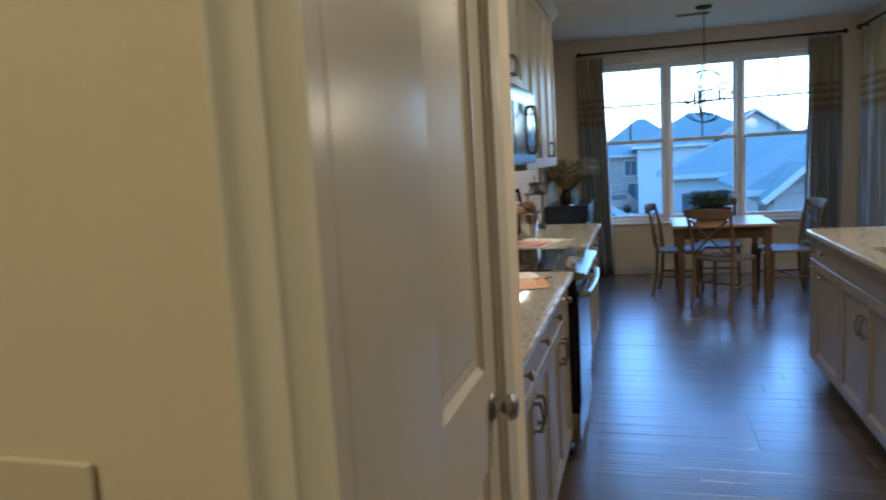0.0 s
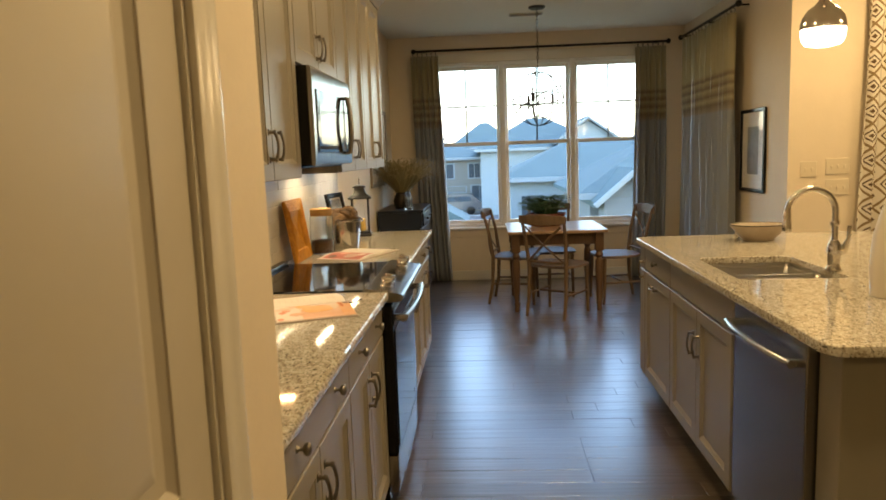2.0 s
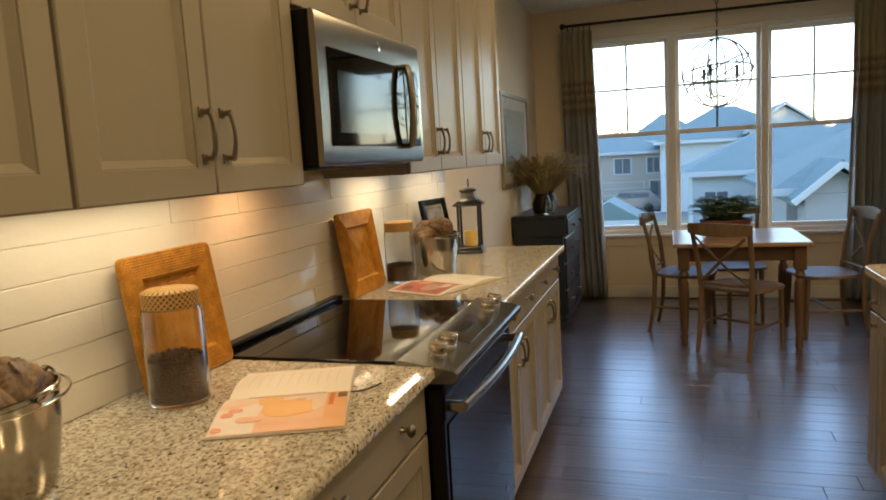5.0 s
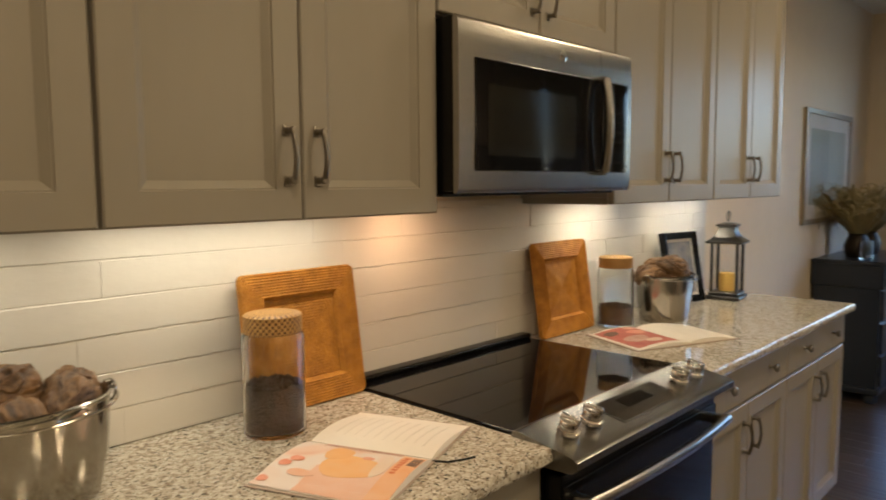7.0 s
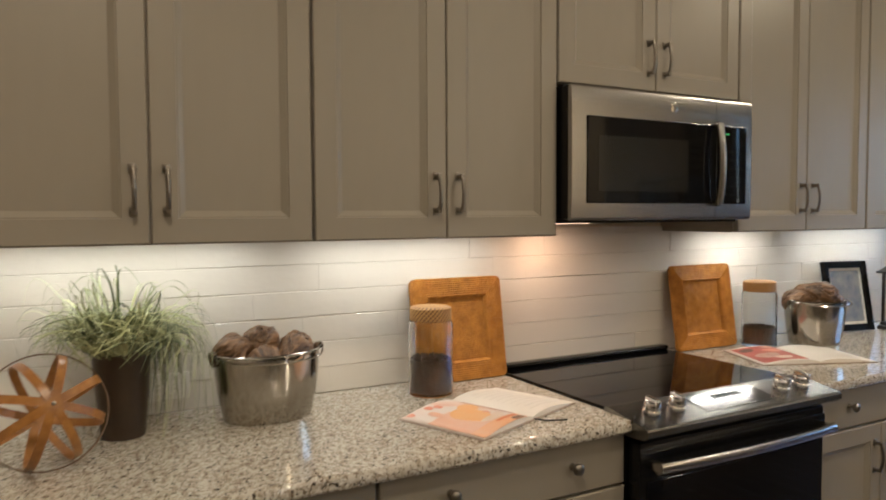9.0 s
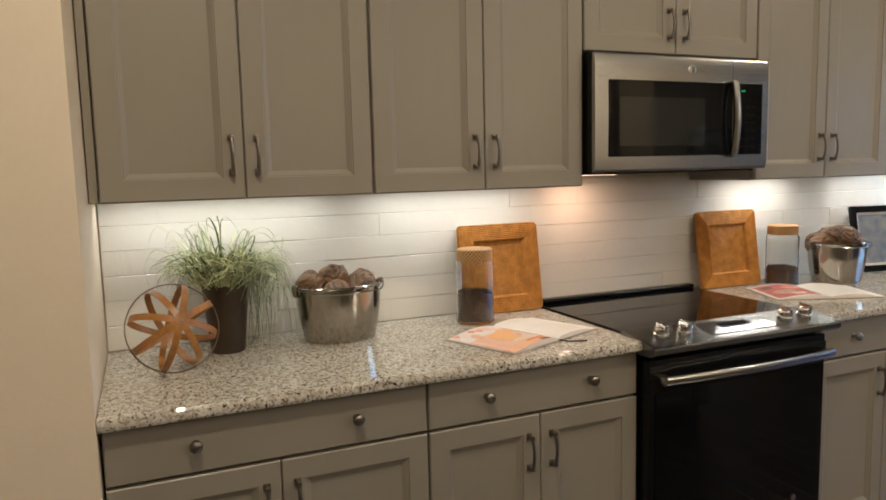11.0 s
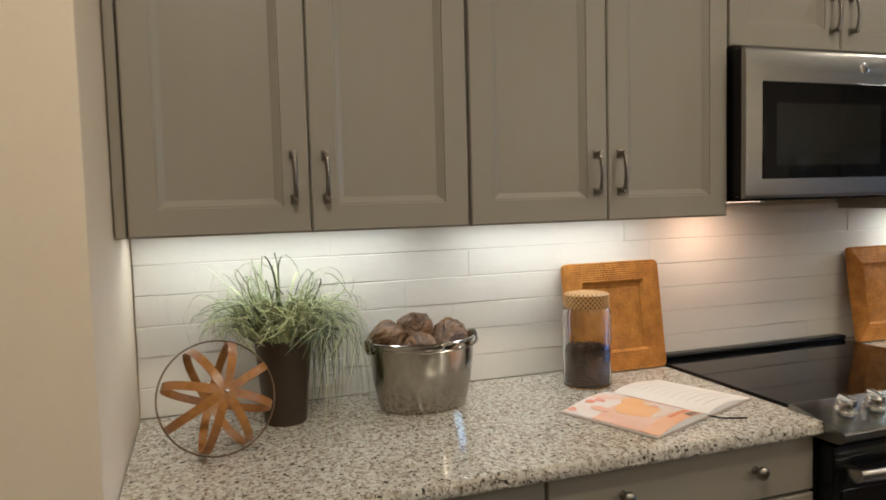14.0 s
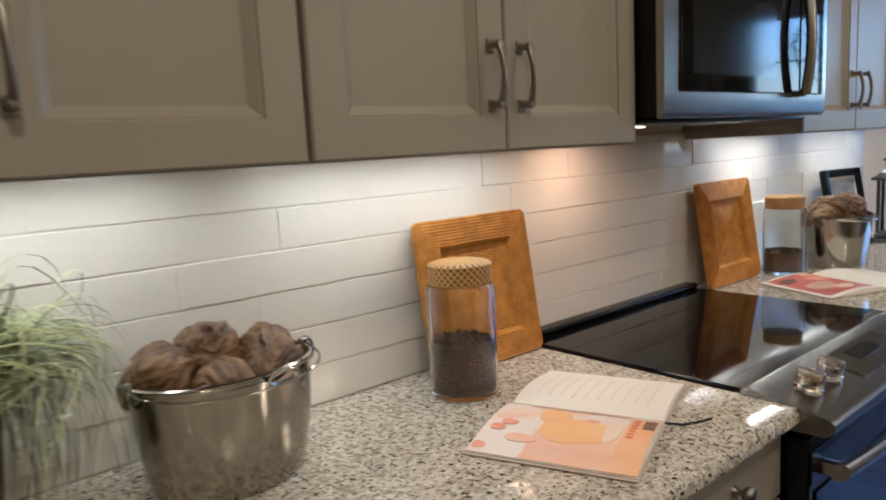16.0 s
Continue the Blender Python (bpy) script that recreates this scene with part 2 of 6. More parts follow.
def floorwood():
    """Dark hand-scraped boards along x; each board has a tone of its own."""
    m = mat("dark_scraped_floor", (0.05, 0.03, 0.02), 0.27, spec=1.0, coat=1.0)
    m.node_tree.nodes["Principled BSDF"].inputs["Coat Roughness"].default_value = 0.26
    m.node_tree.nodes["Principled BSDF"].inputs["Coat IOR"].default_value = 1.75
    n, l, p = nodes_of(m)
    tc, info, mp, add = n.new("ShaderNodeTexCoord"), n.new("ShaderNodeObjectInfo"), n.new("ShaderNodeMapping"), n.new("ShaderNodeVectorMath")
    cmb = n.new("ShaderNodeMath")
    cmb.operation, cmb.inputs[1].default_value = "MULTIPLY", 37.0
    l.new(info.outputs["Random"], cmb.inputs[0])
    l.new(tc.outputs["Object"], add.inputs[0]), l.new(cmb.outputs[0], add.inputs[1])
    mp.inputs["Scale"].default_value = (1.6, 34, 10)
    l.new(add.outputs[0], mp.inputs[0])
    g, w = n.new("ShaderNodeTexNoise"), n.new("ShaderNodeTexNoise")
    g.inputs["Scale"].default_value, g.inputs["Detail"].default_value = 2.2, 6
    l.new(mp.outputs[0], g.inputs[0])
    mp2 = n.new("ShaderNodeMapping")
    mp2.inputs["Scale"].default_value = (1.2, 26, 5)
    l.new(add.outputs[0], mp2.inputs[0]), l.new(mp2.outputs[0], w.inputs[0])
    w.inputs["Scale"].default_value, w.inputs["Detail"].default_value = 1.6, 1.5
    mix, tone = n.new("ShaderNodeMix"), n.new("ShaderNodeMix")
    mix.data_type = tone.data_type = "RGBA"
    mix.inputs[6].default_value, mix.inputs[7].default_value = (0.034, 0.025, 0.020, 1), (0.125, 0.094, 0.074, 1)
    l.new(g.outputs[0], mix.inputs[0])
    l.new(info.outputs["Random"], tone.inputs[0])
    tone.blend_type = "MULTIPLY"
    tone.inputs[7].default_value = (0.55, 0.5, 0.46, 1)
    l.new(mix.outputs[2], tone.inputs[6]), l.new(tone.outputs[2], p.inputs["Base Color"])
    b = n.new("ShaderNodeBump")
    b.inputs["Strength"].default_value, b.inputs["Distance"].default_value = 0.42, 0.006
    l.new(w.outputs[0], b.inputs["Height"]), l.new(b.outputs[0], p.inputs["Normal"])
    rr = n.new("ShaderNodeMapRange")
    rr.inputs["To Min"].default_value, rr.inputs["To Max"].default_value = 0.23, 0.40
    l.new(g.outputs[0], rr.inputs[0]), l.new(rr.outputs[0], p.inputs["Roughness"])
    return m


def curtain_cloth():
    """Gold head, a group of dark stripes, then slate blue to the floor: bands woven across the cloth."""
    m = mat("banded_curtain_silk", (0.2, 0.2, 0.2), 0.55, bump=0.2, scale=160)
    n, l, p = nodes_of(m)
    tc, sep, r = n.new("ShaderNodeTexCoord"), n.new("ShaderNodeSeparateXYZ"), n.new("ShaderNodeValToRGB")
    k = n.new("ShaderNodeMath")
    k.operation, k.inputs[1].default_value = "DIVIDE", 2.6
    l.new(tc.outputs["Object"], sep.inputs[0]), l.new(sep.outputs[2], k.inputs[0]), l.new(k.outputs[0], r.inputs[0])
    slate, gold, brown = (0.25, 0.275, 0.31, 1), (0.36, 0.325, 0.205, 1), (0.17, 0.13, 0.09, 1)
    e = r.color_ramp.elements
    e[0].position, e[0].color, e[1].position, e[1].color = 0.0, slate, 1.0, gold
    for at, c in ((0.655, slate), (0.665, (0.25, 0.22, 0.17, 1)), (0.685, brown), (0.70, gold), (0.715, brown), (0.735, gold), (0.745, brown), (0.765, gold), (0.775, brown), (0.79, gold)):
        x = e.new(at)
        x.color = c
    for link in list(p.inputs["Base Color"].links):
        m.node_tree.links.remove(link)
    l.new(r.outputs[0], p.inputs["Base Color"])
    p.inputs["Sheen Weight"].default_value = 0.3
    return m


def picture_page():
    """A page with a soft peach and orange photograph."""
    m = mat("orange_photo_page", (0.8, 0.45, 0.25), 0.4)
    n, l, p = nodes_of(m)
    tc, t, r = n.new("ShaderNodeTexCoord"), n.new("ShaderNodeTexNoise"), n.new("ShaderNodeValToRGB")
    l.new(tc.outputs["Object"], t.inputs[0])
    t.inputs["Scale"].default_value, t.inputs["Detail"].default_value, t.inputs["Distortion"].default_value = 9, 1.5, 1.2
    e = r.color_ramp.elements
    e[0].position, e[0].color, e[1].position, e[1].color = 0.30, (0.70, 0.42, 0.32, 1), 0.56, (0.74, 0.66, 0.62, 1)
    x = e.new(0.44)
    x.color = (0.75, 0.56, 0.47, 1)
    l.new(t.outputs[0], r.inputs[0]), l.new(r.outputs[0], p.inputs["Base Color"])
    return m


gn_, gl_, gp_ = nodes_of(M_POD)
for streak in gn_:
    if streak.type == "MAP_RANGE":
        streak.inputs["From Min"].default_value, streak.inputs["From Max"].default_value = 0.7, 1.25
# crevice shade put into the colour: hollows between leaves darken by pointiness
geo, cut, crevice_shade = gn_.new("ShaderNodeNewGeometry"), gn_.new("ShaderNodeMapRange"), gn_.new("ShaderNodeMix")
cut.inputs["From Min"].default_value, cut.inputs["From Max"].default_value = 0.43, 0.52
crevice_shade.data_type = "RGBA"
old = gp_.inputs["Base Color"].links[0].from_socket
crevice_shade.inputs[6].default_value = (0.035, 0.018, 0.010, 1)
gl_.new(geo.outputs["Pointiness"], cut.inputs[0]), gl_.new(cut.outputs[0], crevice_shade.inputs[0])
gl_.new(old, crevice_shade.inputs[7]), gl_.new(crevice_shade.outputs[2], gp_.inputs["Base Color"])
# each leaf blade has a green of its own
ln, ll, lp = nodes_of(M_LEAF)
isle, lmix = ln.new("ShaderNodeNewGeometry"), ln.new("ShaderNodeMix")
lmix.data_type = "RGBA"
lmix.inputs[6].default_value, lmix.inputs[7].default_value = (0.04, 0.066, 0.02, 1), (0.58, 0.62, 0.32, 1)
ll.new(isle.outputs["Random Per Island"], lmix.inputs[0]), ll.new(lmix.outputs[2], lp.inputs["Base Color"])
# the lid's weave: slanting dark and honey strands
wn, wl, wp = nodes_of(M_RATTAN_H)
wtc, wsep, wgrad, wsum, wsin, wmap, wmix = wn.new("ShaderNodeTexCoord"), wn.new("ShaderNodeSeparateXYZ"), wn.new("ShaderNodeTexGradient"), wn.new("ShaderNodeMath"), wn.new("ShaderNodeMath"), wn.new("ShaderNodeMapRange"), wn.new("ShaderNodeMix")
wgrad.gradient_type, wmix.data_type = "RADIAL", "RGBA"
wz = wn.new("ShaderNodeMath")
wz.operation, wz.inputs[1].default_value = "MULTIPLY", math.pi / 0.0066
wsum.operation, wsum.inputs[1].default_value = "MULTIPLY", 2 * math.pi * 30
wsin.operation = "SINE"
wl.new(wtc.outputs["Object"], wgrad.inputs[0]), wl.new(wtc.outputs["Object"], wsep.inputs[0]), wl.new(wsep.outputs[2], wz.inputs[0])
wl.new(wgrad.outputs["Fac"], wsum.inputs[0]), wl.new(wsum.outputs[0], wsin.inputs[0])
wrow, wboth = wn.new("ShaderNodeMath"), wn.new("ShaderNodeMath")
wrow.operation, wboth.operation = "SINE", "MULTIPLY"
wl.new(wz.outputs[0], wrow.inputs[0]), wl.new(wsin.outputs[0], wboth.inputs[0]), wl.new(wrow.outputs[0], wboth.inputs[1])
wmap.inputs["From Min"].default_value, wmap.inputs["From Max"].default_value = -0.55, 0.1
wl.new(wboth.outputs[0], wmap.inputs[0]), wl.new(wmap.outputs[0], wmix.inputs[0])
wmix.inputs[6].default_value = (0.10, 0.045, 0.012, 1)
wl.new(wp.inputs["Base Color"].links[0].from_socket, wmix.inputs[7]), wl.new(wmix.outputs[2], wp.inputs["Base Color"])
M_GRANITE, M_FLOOR, M_CURTAIN, M_PHOTO = granite(), floorwood(), curtain_cloth(), picture_page()
M_PHOTO2 = mat("red_photo_page", (0.58, 0.20, 0.14), 0.4, spots=(0.32, 0.02, 0.02), scale=30)


# ---- mesh tools ----
def thing(name, m, label, category, group="", kind=""):
    e = new(name)
    e.matrix_world = m
    e.empty_display_size = 0.1
    return tagged(e, label, category, group, kind)


def part(name, bm, material, parent=None, label="", smooth=50):
    bmesh.ops.recalc_face_normals(bm, faces=bm.faces)
    me = bpy.data.meshes.new(name)
    bm.to_mesh(me)
    bm.free()
    me.materials.append(material)
    if smooth:
        me.shade_smooth()
        me.set_sharp_from_angle(angle=radians(smooth))
    ob = new(name, me)
    ob.parent = parent
    if smooth == 50:
        ob.modifiers.new("even_normals", "WEIGHTED_NORMAL").keep_sharp = True
    if label:
        ob["label"] = label
    return ob


def box(a, b, bev=0.0, bm=None, seg=1):
    """A box from corner a to corner b, its edges rounded by bev."""
    bm = bm or bmesh.new()
    r = bmesh.ops.create_cube(bm, size=1)
    vs = r["verts"]
    for v in vs:
        v.co = Vector([(a[i] + b[i]) / 2 + v.co[i] * (b[i] - a[i]) for i in range(3)])
    if bev:
        es = list({e for v in vs for e in v.link_edges})
        bmesh.ops.bevel(bm, geom=es, offset=bev, segments=seg, affect="EDGES", profile=0.5)
    return bm


def lathe(profile, segs=24, at=(0, 0, 0), bm=None, sx=1.0, sy=1.0):
    """Turns a profile of (radius, height) about the z axis."""
    bm = bm or bmesh.new()
    rings = []
    for r, z in profile:
        if r < 1e-5:
            rings.append([bm.verts.new((at[0], at[1], at[2] + z))])
        else:
            rings.append([bm.verts.new((at[0] + sx * r * math.cos(2 * math.pi * k / segs), at[1] + sy * r * math.sin(2 * math.pi * k / segs), at[2] + z)) for k in range(segs)])
    for a, b in zip(rings, rings[1:]):
        for k in range(segs):
            q = [a[k % len(a)], a[(k + 1) % len(a)], b[(k + 1) % len(b)], b[k % len(b)]]
            q = list(dict.fromkeys(q))
            if len(q) > 2:
                bm.faces.new(q)
    return bm


def tube(pts, r, segs=8, bm=None, closed=False, flat=1.0):
    """A round (or flattened) rod along a line of points; r may be one radius or one a point."""
    bm = bm or bmesh.new()
    pts = [Vector(p) for p in pts]
    n = len(pts)
    rs = r if isinstance(r, (list, tuple)) else [r] * n
    up, rings = None, []
    for i, p in enumerate(pts):
        d = (pts[(i + 1) % n] - pts[i - 1]) if closed else (pts[min(i + 1, n - 1)] - pts[max(i - 1, 0)])
        d.normalize()
        if up is None:
            up = d.orthogonal().normalized()
        up = (up - d * up.dot(d)).normalized()
        side = d.cross(up)
        rings.append([bm.verts.new(p + rs[i] * (math.cos(2 * math.pi * k / segs) * up + flat * math.sin(2 * math.pi * k / segs) * side)) for k in range(segs)])
    for i in range(n if closed else n - 1):
        a, b = rings[i], rings[(i + 1) % n]
        for k in range(segs):
            bm.faces.new((a[k], a[(k + 1) % segs], b[(k + 1) % segs], b[k]))
    if not closed:
        bm.faces.new(rings[0]), bm.faces.new(list(reversed(rings[-1])))
    return bm


def add_to(bm, other):
    """Copies the faces of one bmesh into another and frees the first."""
    vs = {v: bm.verts.new(v.co) for v in other.verts}
    for f in other.faces:
        bm.faces.new([vs[v] for v in f.verts])
    other.free()


def arc(a, b, n, fn):
    return [fn(a + (b - a) * k / n) for k in range(n + 1)]


def rings_panel(rects, bm=None):
    """Rectangles (y0, y1, z0, z1, x) joined one to the next, both ends closed: doors and framed panels that face +x."""
    bm = bm or bmesh.new()
    last = None
    for y0, y1, z0, z1, x in rects:
        r = [bm.verts.new((x, y0, z0)), bm.verts.new((x, y1, z0)), bm.verts.new((x, y1, z1)), bm.verts.new((x, y0, z1))]
        if last:
            for k in range(4):
                bm.faces.new((last[k], last[(k + 1) % 4], r[(k + 1) % 4], r[k]))
        else:
            bm.faces.new(r)
        last = r
    bm.faces.new(last)
    return bm


def shaker(w, h, t=0.02, rail=0.055):
    """A cabinet door with a moulded frame round a sunk panel."""
    r = rail
    return rings_panel([(0, w, 0, h, 0), (0, w, 0, h, t - 0.003), (0.003, w - 0.003, 0.003, h - 0.003, t), (r, w - r, r, h - r, t), (r + 0.0015, w - r - 0.0015, r + 0.0015, h - r - 0.0015, t - 0.0035), (r + 0.004, w - r - 0.004, r + 0.004, h - r - 0.004, t - 0.0035), (r + 0.014, w - r - 0.014, r + 0.014, h - r - 0.014, t - 0.010), (r + 0.0175, w - r - 0.0175, r + 0.0175, h - r - 0.0175, t - 0.0125)])


def slab(w, h, t=0.02):
    return rings_panel([(0, w, 0, h, 0), (0, w, 0, h, t - 0.005), (0.005, w - 0.005, 0.005, h - 0.005, t)])


def pull(length=0.088):
    """A bowed bar pull with two flared feet, upright, standing off +x."""
    h = length / 2
    bm = tube(arc(-1, 1, 12, lambda u: (0.030 - 0.009 * u ** 2, 0, u * (h + 0.002))), [0.0046 + 0.0012 * (abs(k - 6) / 6) ** 2 for k in range(13)], 8)
    for s in (-1, 1):
        box((0.0, -0.0085, s * (h + 0.002) - 0.0105), (0.004, 0.0085, s * (h + 0.002) + 0.0105), 0.0018, bm, 2)
        lathe([(0.0, 0.004), (0.0075, 0.004), (0.0055, 0.010), (0.0054, 0.015), (0.0072, 0.018), (0.0078, 0.022), (0.006, 0.0265), (0, 0.0275)], 10, bm=(post := bmesh.new()))
        bmesh.ops.transform(post, matrix=Matrix.Translation((0, 0, s * (h + 0.001))) @ Matrix.Rotation(radians(90), 4, "Y"), verts=post.verts)
        add_to(bm, post)
    return bm


def knob():
    bm = bmesh.new()
    lathe([(0, 0), (0.009, 0), (0.008, 0.003), (0.005, 0.006), (0.005, 0.014), (0.012, 0.018), (0.0155, 0.024), (0.014, 0.030), (0.008, 0.033), (0, 0.034)], 16, bm=bm)
    bmesh.ops.rotate(bm, verts=bm.verts, matrix=Matrix.Rotation(radians(90), 3, "Y"))
    return bm


def at(ob, x, y, z, rx=0, ry=0, rz=0):
    ob.matrix_basis = pose(x, y, z, rx, ry, rz)
    return ob


# ---- structure ----
SETTING = "structure"
CEIL = 2.74


def setting(name, bm, material, label="", category=""):
    return tagged(part(name, bm, material), label or name.replace("_", " "), category or "wall", kind=SETTING)


bm = box((-0.12, 2.40, 0), (0, 9.31, CEIL))
setting("wall_west", bm, M_WALL, "warm beige painted wall behind cabinets and dresser")
# the closet wall with its doorway
DX, D0, D1, DH = 0.673, 1.52, 2.215, 2.05
HX, HY = 0.797, 1.12
bm = box((DX - 0.12, HY + 0.12, 0), (DX, D0 - 0.02, CEIL))
box((DX - 0.12, D1 + 0.02, 0), (DX, 2.52, CEIL), bm=bm)
box((DX - 0.12, D0 - 0.02, DH + 0.02), (DX, D1 + 0.02, CEIL), bm=bm)
box((-0.12, 2.40, 0), (DX - 0.12, 2.52, CEIL), bm=bm)
setting("wall_closet", bm, M_WALL, "beige painted wall with a closet door beside the counter")
# window wall
WX0, WX1, WZ0, WZ1, WY = 0.452, 2.842, 0.615, 2.445, 9.31
bm = box((-0.12, WY, 0), (WX0, WY + 0.16, CEIL))
box((WX1, WY, 0), (3.37, WY + 0.16, CEIL), bm=bm)
box((WX0, WY, 0), (WX1, WY + 0.16, WZ0), bm=bm)
box((WX0, WY, WZ1), (WX1, WY + 0.16, CEIL), bm=bm)
setting("wall_north", bm, M_WALL, "beige painted wall with a triple window")
# nook side wall with its own window behind curtains
EX, SY0, SY1 = 3.25, 7.95, 8.95
bm = box((EX, 6.70, 0), (EX + 0.12, SY0, CEIL))
box((EX, SY1, 0), (EX + 0.12, WY, CEIL), bm=bm)
box((EX, SY0, 0), (EX + 0.12, SY1, WZ0), bm=bm)
box((EX, SY0, WZ1), (EX + 0.12, SY1, CEIL), bm=bm)
setting("wall_nook_east", bm, M_WALL, "beige nook wall with a curtained side window")
setting("wall_living_north", box((EX, 6.58, 0), (7.2, 6.70, CEIL)), M_WALL, "warm beige living room wall with switch plates")
setting("wall_living_east", box((7.2, -1.6, 0), (7.32, 6.70, CEIL)), M_WALL, "plain beige living room wall")
bm = box((-1.6, HY, 0), (HX, HY + 0.12, CEIL))
box((DX + 0.001, HY + 0.12, 0), (HX, 1.345, CEIL), bm=bm)
setting("wall_hall", bm, M_WALL, "warm beige painted hall wall with a switch plate")
# unseen wall, added so that sky light cannot leak in through the closet
setting("wall_closet_west", box((-0.12, HY + 0.12, 0), (0, 2.40, CEIL)), M_WALL, "unseen beige wall added behind the closet to keep out sky light")
setting("wall_hall_west", box((-1.72, -1.72, 0), (-1.6, HY + 0.12, CEIL)), M_WALL, "plain beige wall closing the hall")
setting("wall_south", box((-1.6, -1.72, 0), (7.32, -1.6, CEIL)), M_WALL, "plain beige wall behind the hall")
setting("ceiling", box((-1.72, -1.72, CEIL), (7.32, 9.47, CEIL + 0.1)), M_CEIL, "off-white painted ceiling", "ceiling")
for n, a, b in (("baseboard_north", (0.02, WY - 0.015, 0.0), (EX - 0.002, WY, 0.11)), ("baseboard_west", (0, 6.27, 0), (0.015, WY - 0.016, 0.11)), ("baseboard_nook", (EX - 0.015, 6.60, 0), (EX, WY - 0.016, 0.11)), ("baseboard_living", (EX, 6.565, 0), (7.2, 6.58, 0.11)), ("baseboard_closet", (DX, 2.29, 0), (DX + 0.015, 2.52, 0.11)), ("baseboard_hall", (-1.6, HY - 0.015, 0), (HX - 0.053, HY, 0.11))):
    setting(n, box(a, b, 0.004), M_TRIM, "white painted baseboard", "baseboard")


def casing(y0, y1, z1, w=0.066):
    """Moulded trim round the doorway, on the +x face of the closet wall."""
    bm = bmesh.new()
    prof = [(0, 0.0), (0, 0.012), (0.012, 0.016), (0.020, 0.012), (w - 0.022, 0.016), (w - 0.012, 0.021), (w, 0.018), (w, 0.0)]
    path = [((y0, 0), (-1, 0)), ((y0, z1), (-1, 1)), ((y1, z1), (1, 1)), ((y1, 0), (1, 0))]
    cols = [[bm.verts.new((DX + x, p[0] + o[0] * u, p[1] + o[1] * u)) for u, x in prof] for p, o in path]
    for a, b in zip(cols, cols[1:]):
        for k in range(len(prof) - 1):
            bm.faces.new((a[k], a[k + 1], b[k + 1], b[k]))
    return bm


bm = bmesh.new()
prof = [(-0.088, 0.0), (-0.088, 0.017), (-0.078, 0.021), (-0.068, 0.017), (-0.062, 0.012), (-0.045, 0.011), (-0.030, 0.014), (-0.024, 0.009), (-0.010, 0.008), (-0.004, 0.005), (0.006, 0.005), (0.006, -0.02)]
cols = [[bm.verts.new((HX + x * (0.58 if x < 0 else 1), HY - y, z)) for x, y in prof] for z in (0, CEIL)]
for k in range(len(prof) - 1):
    bm.faces.new((cols[0][k], cols[0][k + 1], cols[1][k + 1], cols[1][k]))
setting("hall_trim", bm, M_TRIM, "white moulded casing at the hall corner", "trim")
setting("hall_jamb", box((HX + 0.0005, HY + 0.021, 0), (HX + 0.006, 1.347, CEIL), 0.002), M_TRIM, "glossy white painted jamb at the hall corner", "trim")
setting("door_trim", casing(D0 - 0.012, D1 + 0.012, DH + 0.012), M_TRIM, "white moulded door casing", "door trim")
bm = box((DX - 0.12, D0 - 0.018, 0), (DX + 0.001, D0 - 0.002, DH))
box((DX - 0.12, D1 + 0.002, 0), (DX + 0.001, D1 + 0.018, DH), bm=bm)
box((DX - 0.12, D0 - 0.018, DH), (DX + 0.001, D1 + 0.018, DH + 0.018), bm=bm)
setting("door_jamb", bm, M_TRIM, "white painted door jamb", "door trim")

door = thing("door_1", pose(DX - 0.043, D0, 0.01), "closed white two-panel closet door with a satin knob", "door", kind=SETTING)
DW, DHH, DT = D1 - D0, DH - 0.015, 0.035
bm = box((0, 0.004, 0), (DT - 0.012, DW - 0.004, DHH))
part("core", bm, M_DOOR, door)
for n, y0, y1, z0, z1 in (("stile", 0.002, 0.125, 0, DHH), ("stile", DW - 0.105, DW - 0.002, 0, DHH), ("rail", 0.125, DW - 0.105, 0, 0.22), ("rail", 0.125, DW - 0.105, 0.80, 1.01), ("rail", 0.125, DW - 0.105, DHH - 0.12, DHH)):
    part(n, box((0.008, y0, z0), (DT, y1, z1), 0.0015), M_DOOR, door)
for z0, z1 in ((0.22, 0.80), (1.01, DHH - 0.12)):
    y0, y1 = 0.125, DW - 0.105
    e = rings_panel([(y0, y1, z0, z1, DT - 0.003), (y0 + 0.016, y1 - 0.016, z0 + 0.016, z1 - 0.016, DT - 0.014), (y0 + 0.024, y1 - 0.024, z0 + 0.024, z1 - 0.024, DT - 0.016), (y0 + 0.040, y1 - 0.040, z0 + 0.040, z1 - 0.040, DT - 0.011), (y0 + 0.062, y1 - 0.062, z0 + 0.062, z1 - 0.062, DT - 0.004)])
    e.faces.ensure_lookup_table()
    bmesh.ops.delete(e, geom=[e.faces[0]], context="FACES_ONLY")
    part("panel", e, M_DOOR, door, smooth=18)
h = part("door_knob", lathe([(0.0, 0), (0.030, 0), (0.031, 0.004), (0.026, 0.009), (0.011, 0.011), (0.010, 0.024), (0.018, 0.029), (0.027, 0.038), (0.0285, 0.047), (0.022, 0.056), (0.0, 0.059)], 28), M_KNOB, door, "satin nickel round knob")
at(h, DT, DW - 0.060, 0.918, 0, 90, 0)
for z in (0.2, 1.02, 1.85):
    part("hinge", lathe([(0, -0.045), (0.007, -0.045), (0.007, 0.045), (0, 0.045)], 10, at=(DT + 0.004, -0.004, z)), M_PULL, door, "dark hinge barrel")
part("latch_plate", box((DT - 0.03, DW - 0.003, 0.91), (DT - 0.004, DW - 0.001, 0.97)), M_PULL, door)


